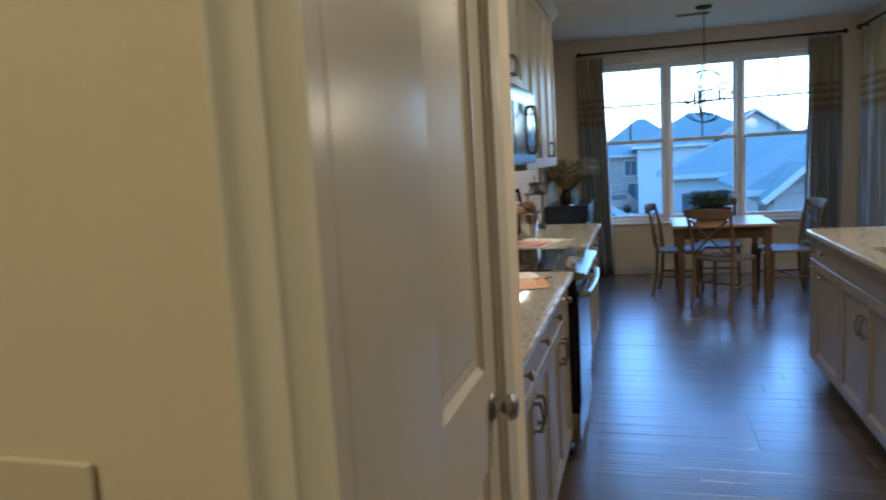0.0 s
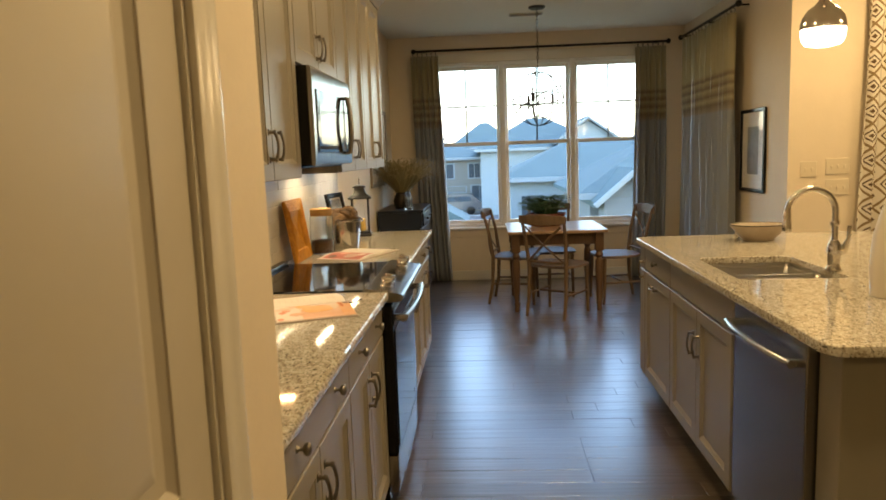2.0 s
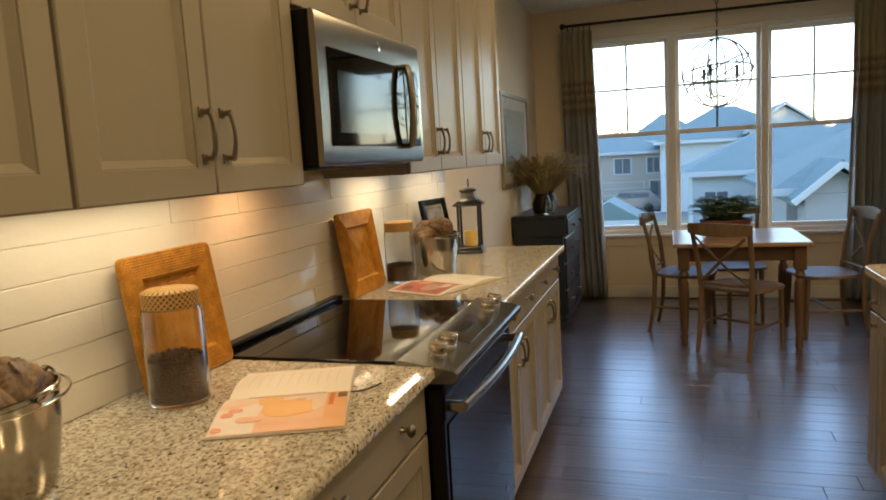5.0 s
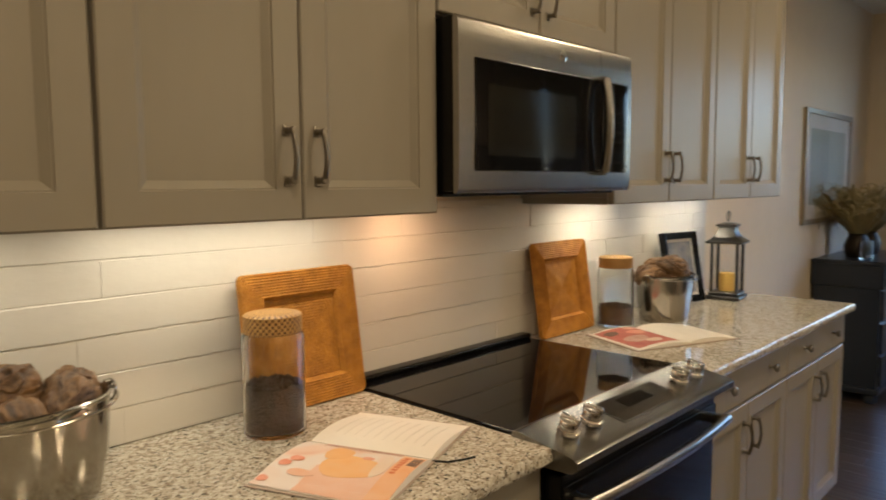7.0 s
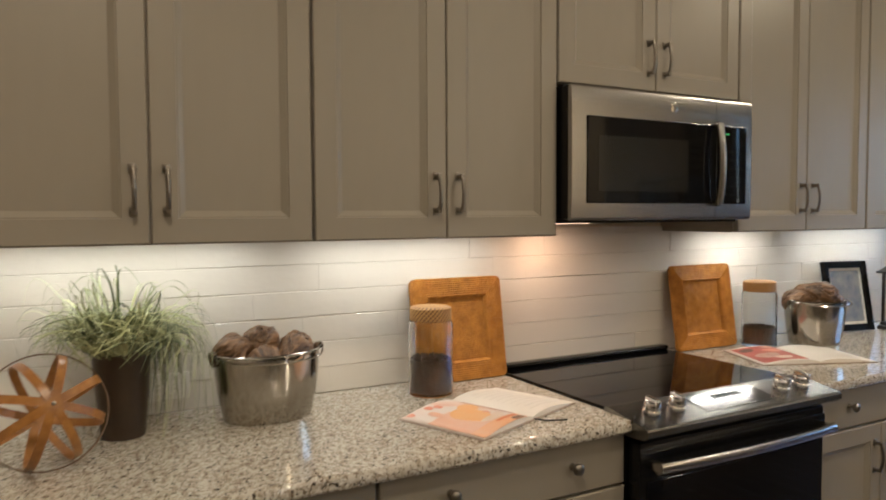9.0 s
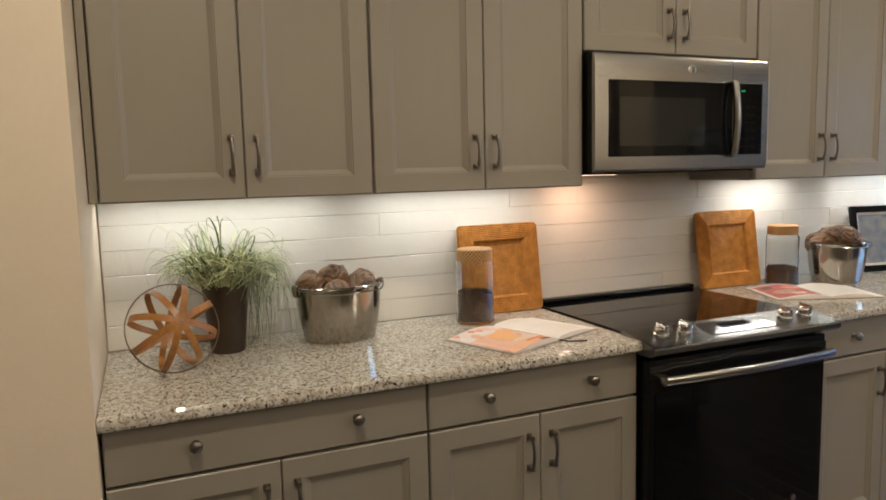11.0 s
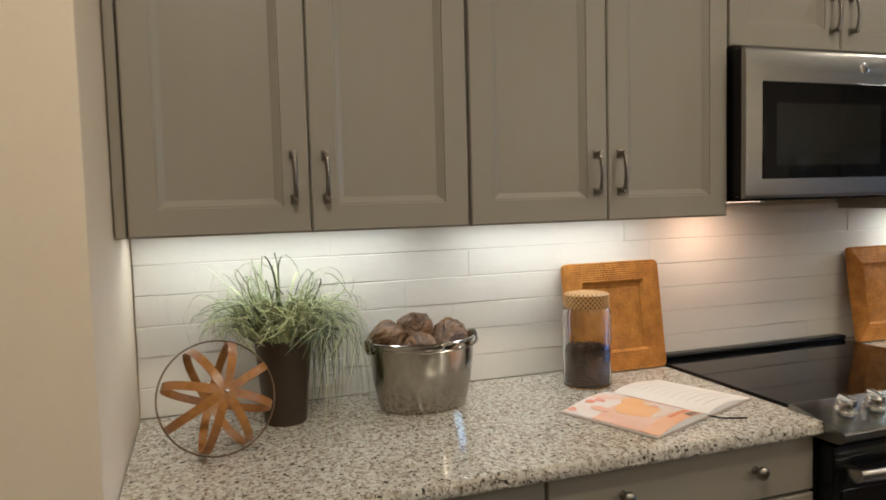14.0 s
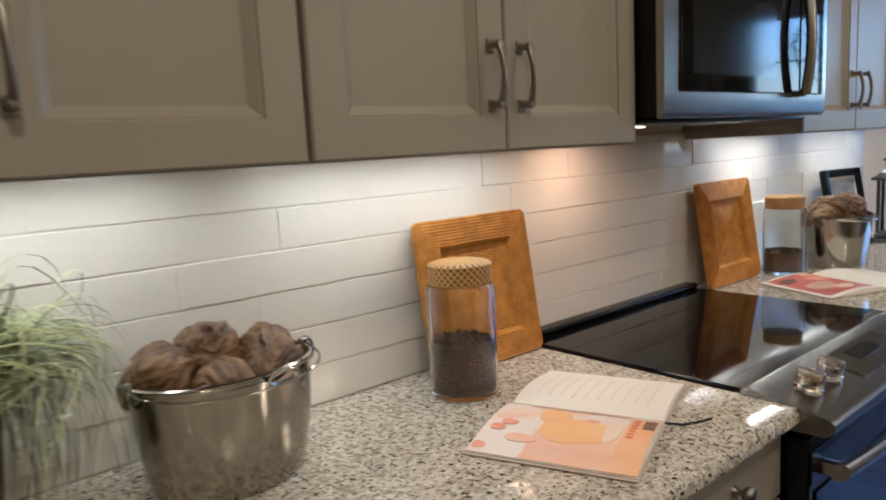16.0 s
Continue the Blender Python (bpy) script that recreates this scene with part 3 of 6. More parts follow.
def window(name, x0, x1, z0, z1, units, grid):
    """Double-hung units side by side, in a wall that faces -y; the thing stands at its lower left corner."""
    w = thing(name, pose(x0, WY, z0), "white vinyl triple window of double-hung sashes", "window", kind=SETTING)
    W, H = x1 - x0, z1 - z0
    bm = box((-0.09, -0.02, H), (W + 0.09, 0.0, H + 0.10), 0.004)
    box((-0.09, -0.02, -0.002), (0.0, 0.0, H), 0.003, bm)
    box((W, -0.02, -0.002), (W + 0.09, 0.0, H), 0.003, bm)
    part("window_casing", bm, M_TRIM, w)
    part("window_sill", box((-0.12, -0.055, -0.032), (W + 0.12, 0.08, -0.002), 0.006), M_TRIM, w)
    part("apron", box((-0.09, -0.018, -0.115), (W + 0.09, -0.001, -0.033), 0.003), M_WALL, w)
    bm = box((0, 0.001, 0), (0.03, 0.12, H), 0.002)
    box((W - 0.03, 0.001, 0), (W, 0.12, H), 0.002, bm)
    box((0.03, 0.001, H - 0.035), (W - 0.03, 0.12, H), 0.002, bm)
    box((0.03, 0.001, 0), (W - 0.03, 0.12, 0.035), 0.002, bm)
    part("window_frame", bm, M_WINFRAME, w)
    u = (W - 0.06) / units
    for k in range(1, units):
        part("mullion", box((0.03 + k * u - 0.03, -0.012, 0.0), (0.03 + k * u + 0.03, 0.12, H), 0.004), M_WINFRAME, w)
    for k in range(units):
        a = 0.03 + k * u + (0.03 if k else 0.0)
        b = 0.03 + (k + 1) * u - (0.03 if k < units - 1 else 0.0)
        mid = H * 0.51
        for n, lo, hi, y in (("lower_sash", 0.035, mid + 0.02, 0.030), ("upper_sash", mid - 0.02, H - 0.035, 0.068)):
            bm = box((a, y, lo), (a + 0.035, y + 0.034, hi), 0.003)
            box((b - 0.035, y, lo), (b, y + 0.034, hi), 0.003, bm)
            box((a + 0.035, y, lo), (b - 0.035, y + 0.034, lo + 0.04), 0.003, bm)
            box((a + 0.035, y, hi - 0.04), (b - 0.035, y + 0.034, hi), 0.003, bm)
            s = part(n, bm, M_WINFRAME, w)
            g = part("pane", box((a + 0.035, y + 0.014, lo + 0.04), (b - 0.035, y + 0.019, hi - 0.04)), M_PANE, s)
            g.visible_shadow = False
            if grid and n == "upper_sash":
                bm = box(((a + b) / 2 - 0.009, y + 0.008, lo + 0.04), ((a + b) / 2 + 0.009, y + 0.0135, hi - 0.04))
                box((a + 0.035, y + 0.008, (lo + hi) / 2 - 0.009), (b - 0.035, y + 0.0135, (lo + hi) / 2 + 0.009), bm=bm)
                part("muntin", bm, M_MUNTIN, s)
    return w


window("window_1", WX0, WX1, WZ0, WZ1, 3, True)
side = window("window_2", SY0, SY1, WZ0, WZ1, 1, True)
side.matrix_world = pose(EX, SY1, WZ0, 0, 0, -90)
tagged(side, "white vinyl side window behind the nook curtains")


# ---- kitchen run ----
def upper_cabinet(y0, y1, z0, z1, depth=0.33, handle_z=0.117, light=True, crown=True):
    w, h = y1 - y0, z1 - z0
    c = thing("wall_cabinet", pose(0.002, y0, z0), "greige painted wall cabinet with two panelled doors", "cabinet", "wall cabinets over the counter")
    part("body", box((0, 0.001, 0.022), (depth - 0.002, w - 0.001, h), 0.001), M_CAB, c)
    part("bottom_rail", box((depth - 0.022, 0.001, 0.0), (depth - 0.002, w - 0.001, 0.0218)), M_CAB, c)
    part("side_lip", box((0, 0.001, 0.0), (depth - 0.0225, 0.016, 0.0218)), M_CAB, c)
    for k in range(2):
        a, b = (0.004, w / 2 - 0.0018) if k == 0 else (w / 2 + 0.0018, w - 0.004)
        d = part("door", shaker(b - a, h - 0.004), M_CAB, c, smooth=20)
        at(d, depth, a, 0.002)
        p = part("handle", pull(), M_PULL, d, "dark pewter bar pull")
        at(p, 0.02, (b - a - 0.032) if k == 0 else 0.032, handle_z)
    return c


BOT, TOPZ = 1.372, 2.44
A0, A1, B1, R1, C1, E1 = 2.545, 3.272, 4.0, 4.762, 5.499, 6.236
for a, b in ((A0, A1), (A1, B1), (R1, C1), (C1, E1)):
    upper_cabinet(a, b, BOT, TOPZ)
tagged(upper_cabinet(B1, R1, 1.813, TOPZ, handle_z=0.10), "short greige wall cabinet with two doors above the microwave")
setting("filler_strip", box((0.30, 2.523, BOT + 0.001), (0.338, 2.544, TOPZ), 0.002), M_CAB, "greige filler strip beside the wall cabinet", "cabinet trim")
cr = thing("crown_moulding", pose(0, 0, TOPZ), "greige crown moulding along the tops of the cabinets", "moulding", kind=SETTING)
bm = bmesh.new()
prof = [(0.30, 0.0), (0.358, 0.0), (0.362, 0.012), (0.372, 0.03), (0.395, 0.055), (0.400, 0.072), (0.30, 0.072)]
ends = [[bm.verts.new((x, y + (s * max(0, x - 0.35)), z)) for x, z in prof] for y, s in ((2.524, 0), (E1, 1))]
for k in range(len(prof)):
    j = (k + 1) % len(prof)
    bm.faces.new((ends[0][k], ends[0][j], ends[1][j], ends[1][k]))
bm.faces.new(ends[0]), bm.faces.new(ends[1])
box((0.004, E1 + 0.0, 0.0), (0.35, E1 + 0.03, 0.072), 0.006, bm)
part("moulding", bm, M_CAB, cr)
for a, b in BARS:
    lb = thing("light_bar", pose(0.13, a, BOT + 0.0215), "slim white under-cabinet light bar, switched on", "light bar", "under-cabinet light bars")
    part("housing", box((-0.03, -0.01, -0.012), (0.03, b - a + 0.01, 0), 0.002), M_TRIM, lb)
    part("lens", box((-0.018, 0, -0.016), (0.018, b - a, -0.0121)), M_BARGLOW, lb, "glowing warm-white lens")


def base_cabinet(m, w, knobs=2, doors=2, depth=0.615, label="greige painted base cabinet with a drawer over doors", group="base cabinets under the counter", top=0.882, pull_z=0.515):
    c = thing("base_cabinet", m, label, "cabinet", group)
    part("body", box((0, 0.001, 0.105), (depth - 0.002, w - 0.001, top)), M_CAB, c)
    if top < 0.88:
        part("face_frame", box((depth - 0.03, 0.001, top), (depth - 0.002, w - 0.001, 0.882)), M_CAB, c)
    part("toe_kick", box((0, 0.001, 0.0), (depth - 0.07, w - 0.001, 0.104)), M_CABIN, c)
    d = part("drawer", slab(w - 0.006, 0.132), M_CAB, c)
    at(d, depth, 0.003, 0.744)
    for k in range(knobs):
        y = (w - 0.006) * ((k + 0.5) / knobs if knobs == 1 else (0.25 + 0.5 * k))
        at(part("knob", knob(), M_PULL, d, "dark pewter knob"), 0.02, y, 0.072)
    for k in range(doors):
        a = 0.003 + k * (w - 0.003) / doors
        b = (k + 1) * (w - 0.003) / doors
        dd = part("door", shaker(b - a, 0.622), M_CAB, c, smooth=20)
        at(dd, depth, a, 0.115)
        if doors == 2:
            at(part("handle", pull(), M_PULL, dd, "dark pewter bar pull"), 0.02, (b - a - 0.036) if k == 0 else 0.036, pull_z)
    return c


for a, b in ((A0 - 0.02, 3.31), (3.31, B1), (R1, C1), (C1, E1)):
    base_cabinet(pose(0.002, a, 0), b - a)


def counter(name, a, b, z0, z1, label, seed):
    """A polished slab whose front edge is chiselled by hand."""
    c = thing(name, pose(a[0], a[1], z0), label, "countertop")
    w, d, h = b[0] - a[0], b[1] - a[1], z1 - z0
    part("slab", box((0, 0, 0), (w - 0.014, d, h), 0.0015), M_GRANITE, c)
    bm = bmesh.new()
    rnd_, cols = random.Random(seed), []
    n = int(d / 0.011)
    for k in range(n + 1):
        y = d * k / n
        j = [0.0016 * noise.noise(Vector((y * 23, q * 3.7, seed))) + rnd_.uniform(-0.0006, 0.0006) for q in range(5)]
        cols.append([bm.verts.new(v) for v in ((w - 0.0139, y, 0.0), (w - 0.004 + j[0], y, 0.0), (w - 0.0005 + j[1], y, 0.006), (w + j[2], y, h * 0.5 + j[3]), (w - 0.001 + j[3], y, h - 0.006), (w - 0.005 + j[4], y, h - 0.0002), (w - 0.0139, y, h - 0.0002))])
    for p, q in zip(cols, cols[1:]):
        for k in range(7):
            bm.faces.new((p[k], q[k], q[(k + 1) % 7], p[(k + 1) % 7]))
    bm.faces.new(cols[0]), bm.faces.new(cols[-1])
    part("front_edge", bm, M_GRANITE, c, "rough chiselled granite edge", smooth=30)
    return c


counter("countertop", (0.004, 2.522), (0.668, 3.998), 0.883, 0.914, "speckled tan granite countertop with a rough front edge", 3)
counter("countertop", (0.004, 4.764), (0.668, 6.262), 0.883, 0.914, "speckled tan granite countertop past the range", 8)

# slide-in range, local frame: x to the front, y along the wall
rg = thing("range", pose(0.004, 4.002, 0), "stainless slide-in electric range with black glass top", "range")
RW = 0.758
part("body", box((0.02, 0.002, 0.02), (0.63, RW - 0.002, 0.90)), M_BLACK, rg)
part("cooktop", box((0.012, 0.0, 0.9005), (0.575, RW, 0.921), 0.004, seg=2), M_BLACKGLASS, rg, "black ceramic glass cooktop")
part("rear_trim", box((0.008, 0.001, 0.9215), (0.05, RW - 0.001, 0.938), 0.006, seg=2), M_BLACK, rg)
bm = bmesh.new()
prof = [(0.56, 0.9), (0.562, 0.926), (0.575, 0.929), (0.712, 0.905), (0.722, 0.898), (0.722, 0.884), (0.708, 0.874), (0.60, 0.868)]
ends = [[bm.verts.new((x, y, z)) for x, z in prof] for y in (-0.012, RW + 0.006)]
for k in range(len(prof)):
    j = (k + 1) % len(prof)
    bm.faces.new((ends[0][k], ends[0][j], ends[1][j], ends[1][k]))
bm.faces.new(ends[0]), bm.faces.new(ends[1])
cp = part("control_panel", bm, M_PANELSTEEL, rg, "sloping stainless control panel")


def on_panel(u):
    return 0.575 + 0.137 * u, 0.929 - 0.024 * u


for y in (0.075, 0.165, RW - 0.165, RW - 0.075):
    x, z = on_panel(0.5)
    bm = lathe([(0, 0), (0.023, 0), (0.025, 0.004), (0.025, 0.008), (0.021, 0.010), (0.0225, 0.014), (0.0225, 0.026), (0.020, 0.030), (0, 0.031)], 24)
    box((-0.0235, -0.007, 0.012), (0.0235, 0.007, 0.041), 0.003, bm)
    kb = part("knob", bm, M_CHROME, cp, "chrome burner knob")
    at(kb, x, y, z + 0.001, 0, 10, 0)
(x0, z0), (x1, z1) = on_panel(0.15), on_panel(0.82)
for lift, ins, mt, nm in ((0.0012, 0.0, M_PANELSTEEL, "display_bezel"), (0.0022, 0.004, M_PLATEGLASS, "display_plate")):
    bm = bmesh.new()
    vs = [bm.verts.new((x0 + ins, 0.235 + ins, z0 + lift)), bm.verts.new((x1 - ins, 0.235 + ins, z1 + lift)), bm.verts.new((x1 - ins, RW - 0.235 - ins, z1 + lift)), bm.verts.new((x0 + ins, RW - 0.235 - ins, z0 + lift))]
    f = bm.faces.new(vs)
    r = bmesh.ops.extrude_face_region(bm, geom=[f])
    bmesh.ops.translate(bm, verts=[v for v in r["geom"] if isinstance(v, bmesh.types.BMVert)], vec=(0, 0, -0.003))
    part(nm, bm, mt, cp, smooth=0)
(x0, z0), (x1, z1) = on_panel(0.28), on_panel(0.55)
bm = bmesh.new()
vs = [bm.verts.new(v) for v in ((x0, 0.32, z0 + 0.003), (x1, 0.32, z1 + 0.003), (x1, 0.44, z1 + 0.003), (x0, 0.44, z0 + 0.003))]
f = bm.faces.new(vs)
r = bmesh.ops.extrude_face_region(bm, geom=[f])
bmesh.ops.translate(bm, verts=[v for v in r["geom"] if isinstance(v, bmesh.types.BMVert)], vec=(0, 0, -0.003))
part("display", bm, M_BLACKGLASS, cp, "dark clock display")
od = part("oven_door", box((0.632, 0.006, 0.235), (0.675, RW - 0.006, 0.855), 0.004), M_BLACK, rg)
part("oven_glass", box((0.6752, 0.03, 0.26), (0.679, RW - 0.03, 0.752), 0.0015), M_BLACKGLASS, od, "black oven door glass")
part("door_top_rail", box((0.6752, 0.006, 0.770), (0.680, RW - 0.006, 0.832), 0.002), M_BLACK, od)
bm = tube(arc(-1, 1, 18, lambda u: (0.735 - 0.018 * u * u, RW / 2 + u * 0.35, 0.80)), 0.019, 14, flat=0.75)
for y in (0.04, RW - 0.04):
    box((0.678, y - 0.012, 0.787), (0.725, y + 0.012, 0.813), 0.004, bm)
part("oven_handle", bm, M_STEEL, od, "curved stainless oven handle")
bm = rings_panel([(0.006, RW - 0.006, 0.07, 0.225, 0.632), (0.006, RW - 0.006, 0.07, 0.225, 0.668), (0.012, RW - 0.012, 0.076, 0.219, 0.672)])
part("storage_drawer", bm, M_STEEL, rg)
part("badge", lathe([(0, 0), (0.011, 0), (0.011, 0.002), (0, 0.003)], 16), M_CHROME, od).matrix_basis = pose(0.679, RW - 0.14, 0.30, 0, 90, 0)
part("plinth", box((0.05, 0.01, 0.0), (0.60, RW - 0.01, 0.068)), M_BLACK, rg)

# over-the-range microwave
mw = thing("microwave", pose(0.004, 4.004, 1.417), "stainless over-the-range microwave with a black glass door", "microwave")
MH, MWW = 0.385, 0.754
part("body", box((0, 0, 0.004), (0.386, MWW, MH), 0.003), M_BLACK, mw)
part("base_plate", box((0.02, 0.006, -0.008), (0.35, MWW - 0.006, 0.0035), 0.002), M_BLACK, mw)
SPLIT = 0.585
# the door swells slightly forward at its middle height
zs = [0.0, 0.01, 0.055, 0.19, 0.33, 0.375, MH]
xs = [0.396, 0.402, 0.4036, 0.4045, 0.4036, 0.402, 0.396]


def swell(y0, y1):
    bm = bmesh.new()
    f = [[bm.verts.new((x, y, z)) for z, x in zip(zs, xs)] for y in (y0, y1)]
    k = [[bm.verts.new((0.387, y, z)) for z in zs] for y in (y0, y1)]
    for i in range(len(zs) - 1):
        bm.faces.new((f[0][i], f[1][i], f[1][i + 1], f[0][i + 1]))
        bm.faces.new((k[0][i], k[0][i + 1], k[1][i + 1], k[1][i]))
        for s in (0, 1):
            bm.faces.new((f[s][i], f[s][i + 1], k[s][i + 1], k[s][i]))
    bm.faces.new((f[0][0], f[1][0], k[1][0], k[0][0]))
    bm.faces.new((f[0][-1], f[1][-1], k[1][-1], k[0][-1]))
    return bm


md = part("door", swell(0.002, SPLIT - 0.001), M_STEEL, mw, "brushed stainless microwave door")
part("glass", box((0.395, 0.055, 0.05), (0.4085, SPLIT - 0.002, 0.300), 0.003), M_BLACKGLASS, md, "black door glass")
part("inner_window", box((0.4086, 0.095, 0.085), (0.4092, SPLIT - 0.13, 0.245)), mat("microwave_mesh", (0.012, 0.012, 0.011), 0.09, vary=0.2, scale=90), md)
bm = tube(arc(-1, 1, 14, lambda u: (0.440 - 0.012 * u * u, SPLIT - 0.013, 0.175 + u * 0.125)), 0.0125, 10, flat=0.7)
box((0.404, SPLIT - 0.021, 0.042), (0.432, SPLIT - 0.004, 0.058), 0.003, bm)
box((0.404, SPLIT - 0.021, 0.292), (0.432, SPLIT - 0.004, 0.308), 0.003, bm)
part("handle", bm, M_PANELSTEEL, md, "bowed stainless handle")
mb = part("badge", lathe([(0, 0), (0.0155, 0), (0.0155, 0.002), (0.012, 0.003), (0, 0.003)], 20), M_CHROME, md, "round chrome badge")
at(mb, 0.402, 0.40, 0.343, 0, 90, 0)
mp_ = part("keypad", swell(SPLIT + 0.001, MWW - 0.002), M_STEEL, mw)
part("key_glass", box((0.395, SPLIT + 0.004, 0.05), (0.4085, MWW - 0.03, 0.300), 0.003), M_BLACKGLASS, mp_)
part("clock", box((0.4086, SPLIT + 0.035, 0.270), (0.4092, SPLIT + 0.053, 0.276)), M_CLOCK, mp_, "green clock digits")
key = mat("keypad_print", (0.009, 0.009, 0.009), 0.09)
for r in range(6):
    for c_ in range(3):
        part("key", box((0.4086, SPLIT + 0.028 + 0.028 * c_, 0.075 + 0.028 * r), (0.4090, SPLIT + 0.046 + 0.028 * c_, 0.083 + 0.028 * r)), key, mp_)
part("hood_lens", box((0.13, 0.10, -0.011), (0.22, 0.22, -0.0082)), mat("hood_lens", (1.0, 0.6, 0.3), 0.5, emit=0.5), mw, "glowing amber cooktop light")

# ---- island ----
IX, IY0, IY1 = 1.985, 3.14, 5.49
ISL = "island cabinets facing the aisle"
c = base_cabinet(pose(2.60, 5.49, 0, 0, 0, 180), 0.12, 0, 1, label="narrow greige pull-out cabinet at the island end", group=ISL)
at(part("handle", pull(), M_PULL, c, "dark pewter bar pull"), 0.635, 0.092, 0.74)
c = base_cabinet(pose(2.60, 5.365, 0, 0, 0, 180), 0.56, 1, 1, label="greige island cabinet with one drawer and a door", group=ISL)
hh = part("handle", pull(), M_PULL, c, "dark pewter bar pull")
at(hh, 0.635, 0.25, 0.675, 90, 0, 0)
c = base_cabinet(pose(2.60, 4.80, 0, 0, 0, 180), 0.895, 0, 2, label="greige sink base cabinet with two doors", group=ISL, top=0.64, pull_z=0.46)
setting("island_end", box((2.0, 3.16, 0.0), (3.26, 3.29, 0.882), 0.003), M_CAB, "greige panelled end of the island", "island panel")
setting("island_back", box((2.61, 3.292, 0.0), (3.26, 5.49, 0.882)), M_CAB, "greige back of the island", "island panel")
dw = thing("dishwasher", pose(2.60, 3.898, 0, 0, 0, 180), "stainless dishwasher with a bar handle in the island", "dishwasher")
part("tub", box((0.0, 0.003, 0.02), (0.585, 0.600, 0.875)), M_BLACK, dw)
fd = part("door", box((0.586, 0.004, 0.115), (0.632, 0.60, 0.868), 0.006, seg=2), M_STEELV, dw, "brushed stainless door")
bm = tube(arc(-1, 1, 16, lambda u: (0.690 - 0.025 * u * u, 0.302 + 0.275 * u, 0.80 )), 0.013, 10)
for y in (0.045, 0.56):
    box((0.63, y - 0.010, 0.788), (0.672, y + 0.010, 0.812), 0.003, bm)
part("handle", bm, M_STEEL, fd, "curved stainless bar handle")
part("badge", lathe([(0, 0), (0.010, 0), (0.010, 0.002), (0, 0.003)], 16), M_CHROME, fd).matrix_basis = pose(0.632, 0.36, 0.20, 0, 90, 0)
part("kick_plate", box((0.50, 0.004, 0.0), (0.56, 0.60, 0.112)), M_BLACK, dw)

SX0, SX1, SYA, SYB = 2.05, 2.47, 4.06, 4.65


def island_top():
    """A granite slab with rounded corners and a sink opening, as one loop bridged round the hole."""
    bm = bmesh.new()
    x0, x1, y0, y1 = 1.938, 3.30, 3.105, 5.522

    def rounded(x0, x1, y0, y1, r, n=6):
        pts = []
        for cx, cy, s in ((x1 - r, y1 - r, 0), (x0 + r, y1 - r, 1), (x0 + r, y0 + r, 2), (x1 - r, y0 + r, 3)):
            pts += [(cx + r * math.cos(math.pi / 2 * (s + k / n)), cy + r * math.sin(math.pi / 2 * (s + k / n))) for k in range(n + 1)]
        return pts
    out, inn = rounded(x0, x1, y0, y1, 0.06), rounded(SX0, SX1, SYA, SYB, 0.045)
    levels = [(0.883, -0.002), (0.886, 0.0), (0.910, 0.0), (0.914, -0.004)]

    def loop(pts, z, d):
        c = Vector((sum(p[0] for p in pts) / len(pts), sum(p[1] for p in pts) / len(pts)))
        return [bm.verts.new((p[0] + d * (1 if p[0] > c.x else -1), p[1] + d * (1 if p[1] > c.y else -1), z)) for p in pts]
    o = [loop(out, z, d) for z, d in levels]
    i = [loop(inn, z, -d) for z, d in levels]
    n = len(out)
    for seq in (o, i):
        for a, b in zip(seq, seq[1:]):
            for k in range(n):
                bm.faces.new((a[k], a[(k + 1) % n], b[(k + 1) % n], b[k]))
    for a, b in ((o[0], i[0]), (o[-1], i[-1])):
        for k in range(n):
            bm.faces.new((a[k], a[(k + 1) % n], b[(k + 1) % n], b[k]))
    return bm


tagged(part("island_countertop", island_top(), M_GRANITE), "speckled tan granite island top with a sink cutout", "countertop")
sk = thing("sink", pose(0, 0, 0), "double-bowl stainless undermount kitchen sink", "sink")
sk.matrix_world = pose(SX0, SYA, 0.885)
for y0, y1 in ((-0.005, 0.285), (0.305, 0.595)):
    bm = bmesh.new()
    W = SX1 - SX0
    levels = [(0.0, -0.004), (0.012, -0.01), (0.03, -0.16), (0.06, -0.185)]
    rs = [[bm.verts.new(v) for v in ((-0.005 + d, y0 + d, z), (W + 0.005 - d, y0 + d, z), (W + 0.005 - d, y1 - d, z), (-0.005 + d, y1 - d, z))] for d, z in levels]
    for a, b in zip(rs, rs[1:]):
        for k in range(4):
            bm.faces.new((a[k], a[(k + 1) % 4], b[(k + 1) % 4], b[k]))
    bm.faces.new(rs[-1])
    bmesh.ops.bevel(bm, geom=[e for e in bm.edges if not e.is_boundary], offset=0.012, segments=2, affect="EDGES")
    part("bowl", bm, M_SINK, sk)
    part("drain", lathe([(0, 0), (0.04, 0), (0.042, 0.003), (0.03, 0.004), (0, 0.001)], 20, at=(W / 2, (y0 + y1) / 2, -0.186)), M_CHROME, sk)
part("divider", box((-0.004, 0.284, -0.05), (SX1 - SX0 + 0.004, 0.306, -0.012), 0.006, seg=2), M_SINK, sk)

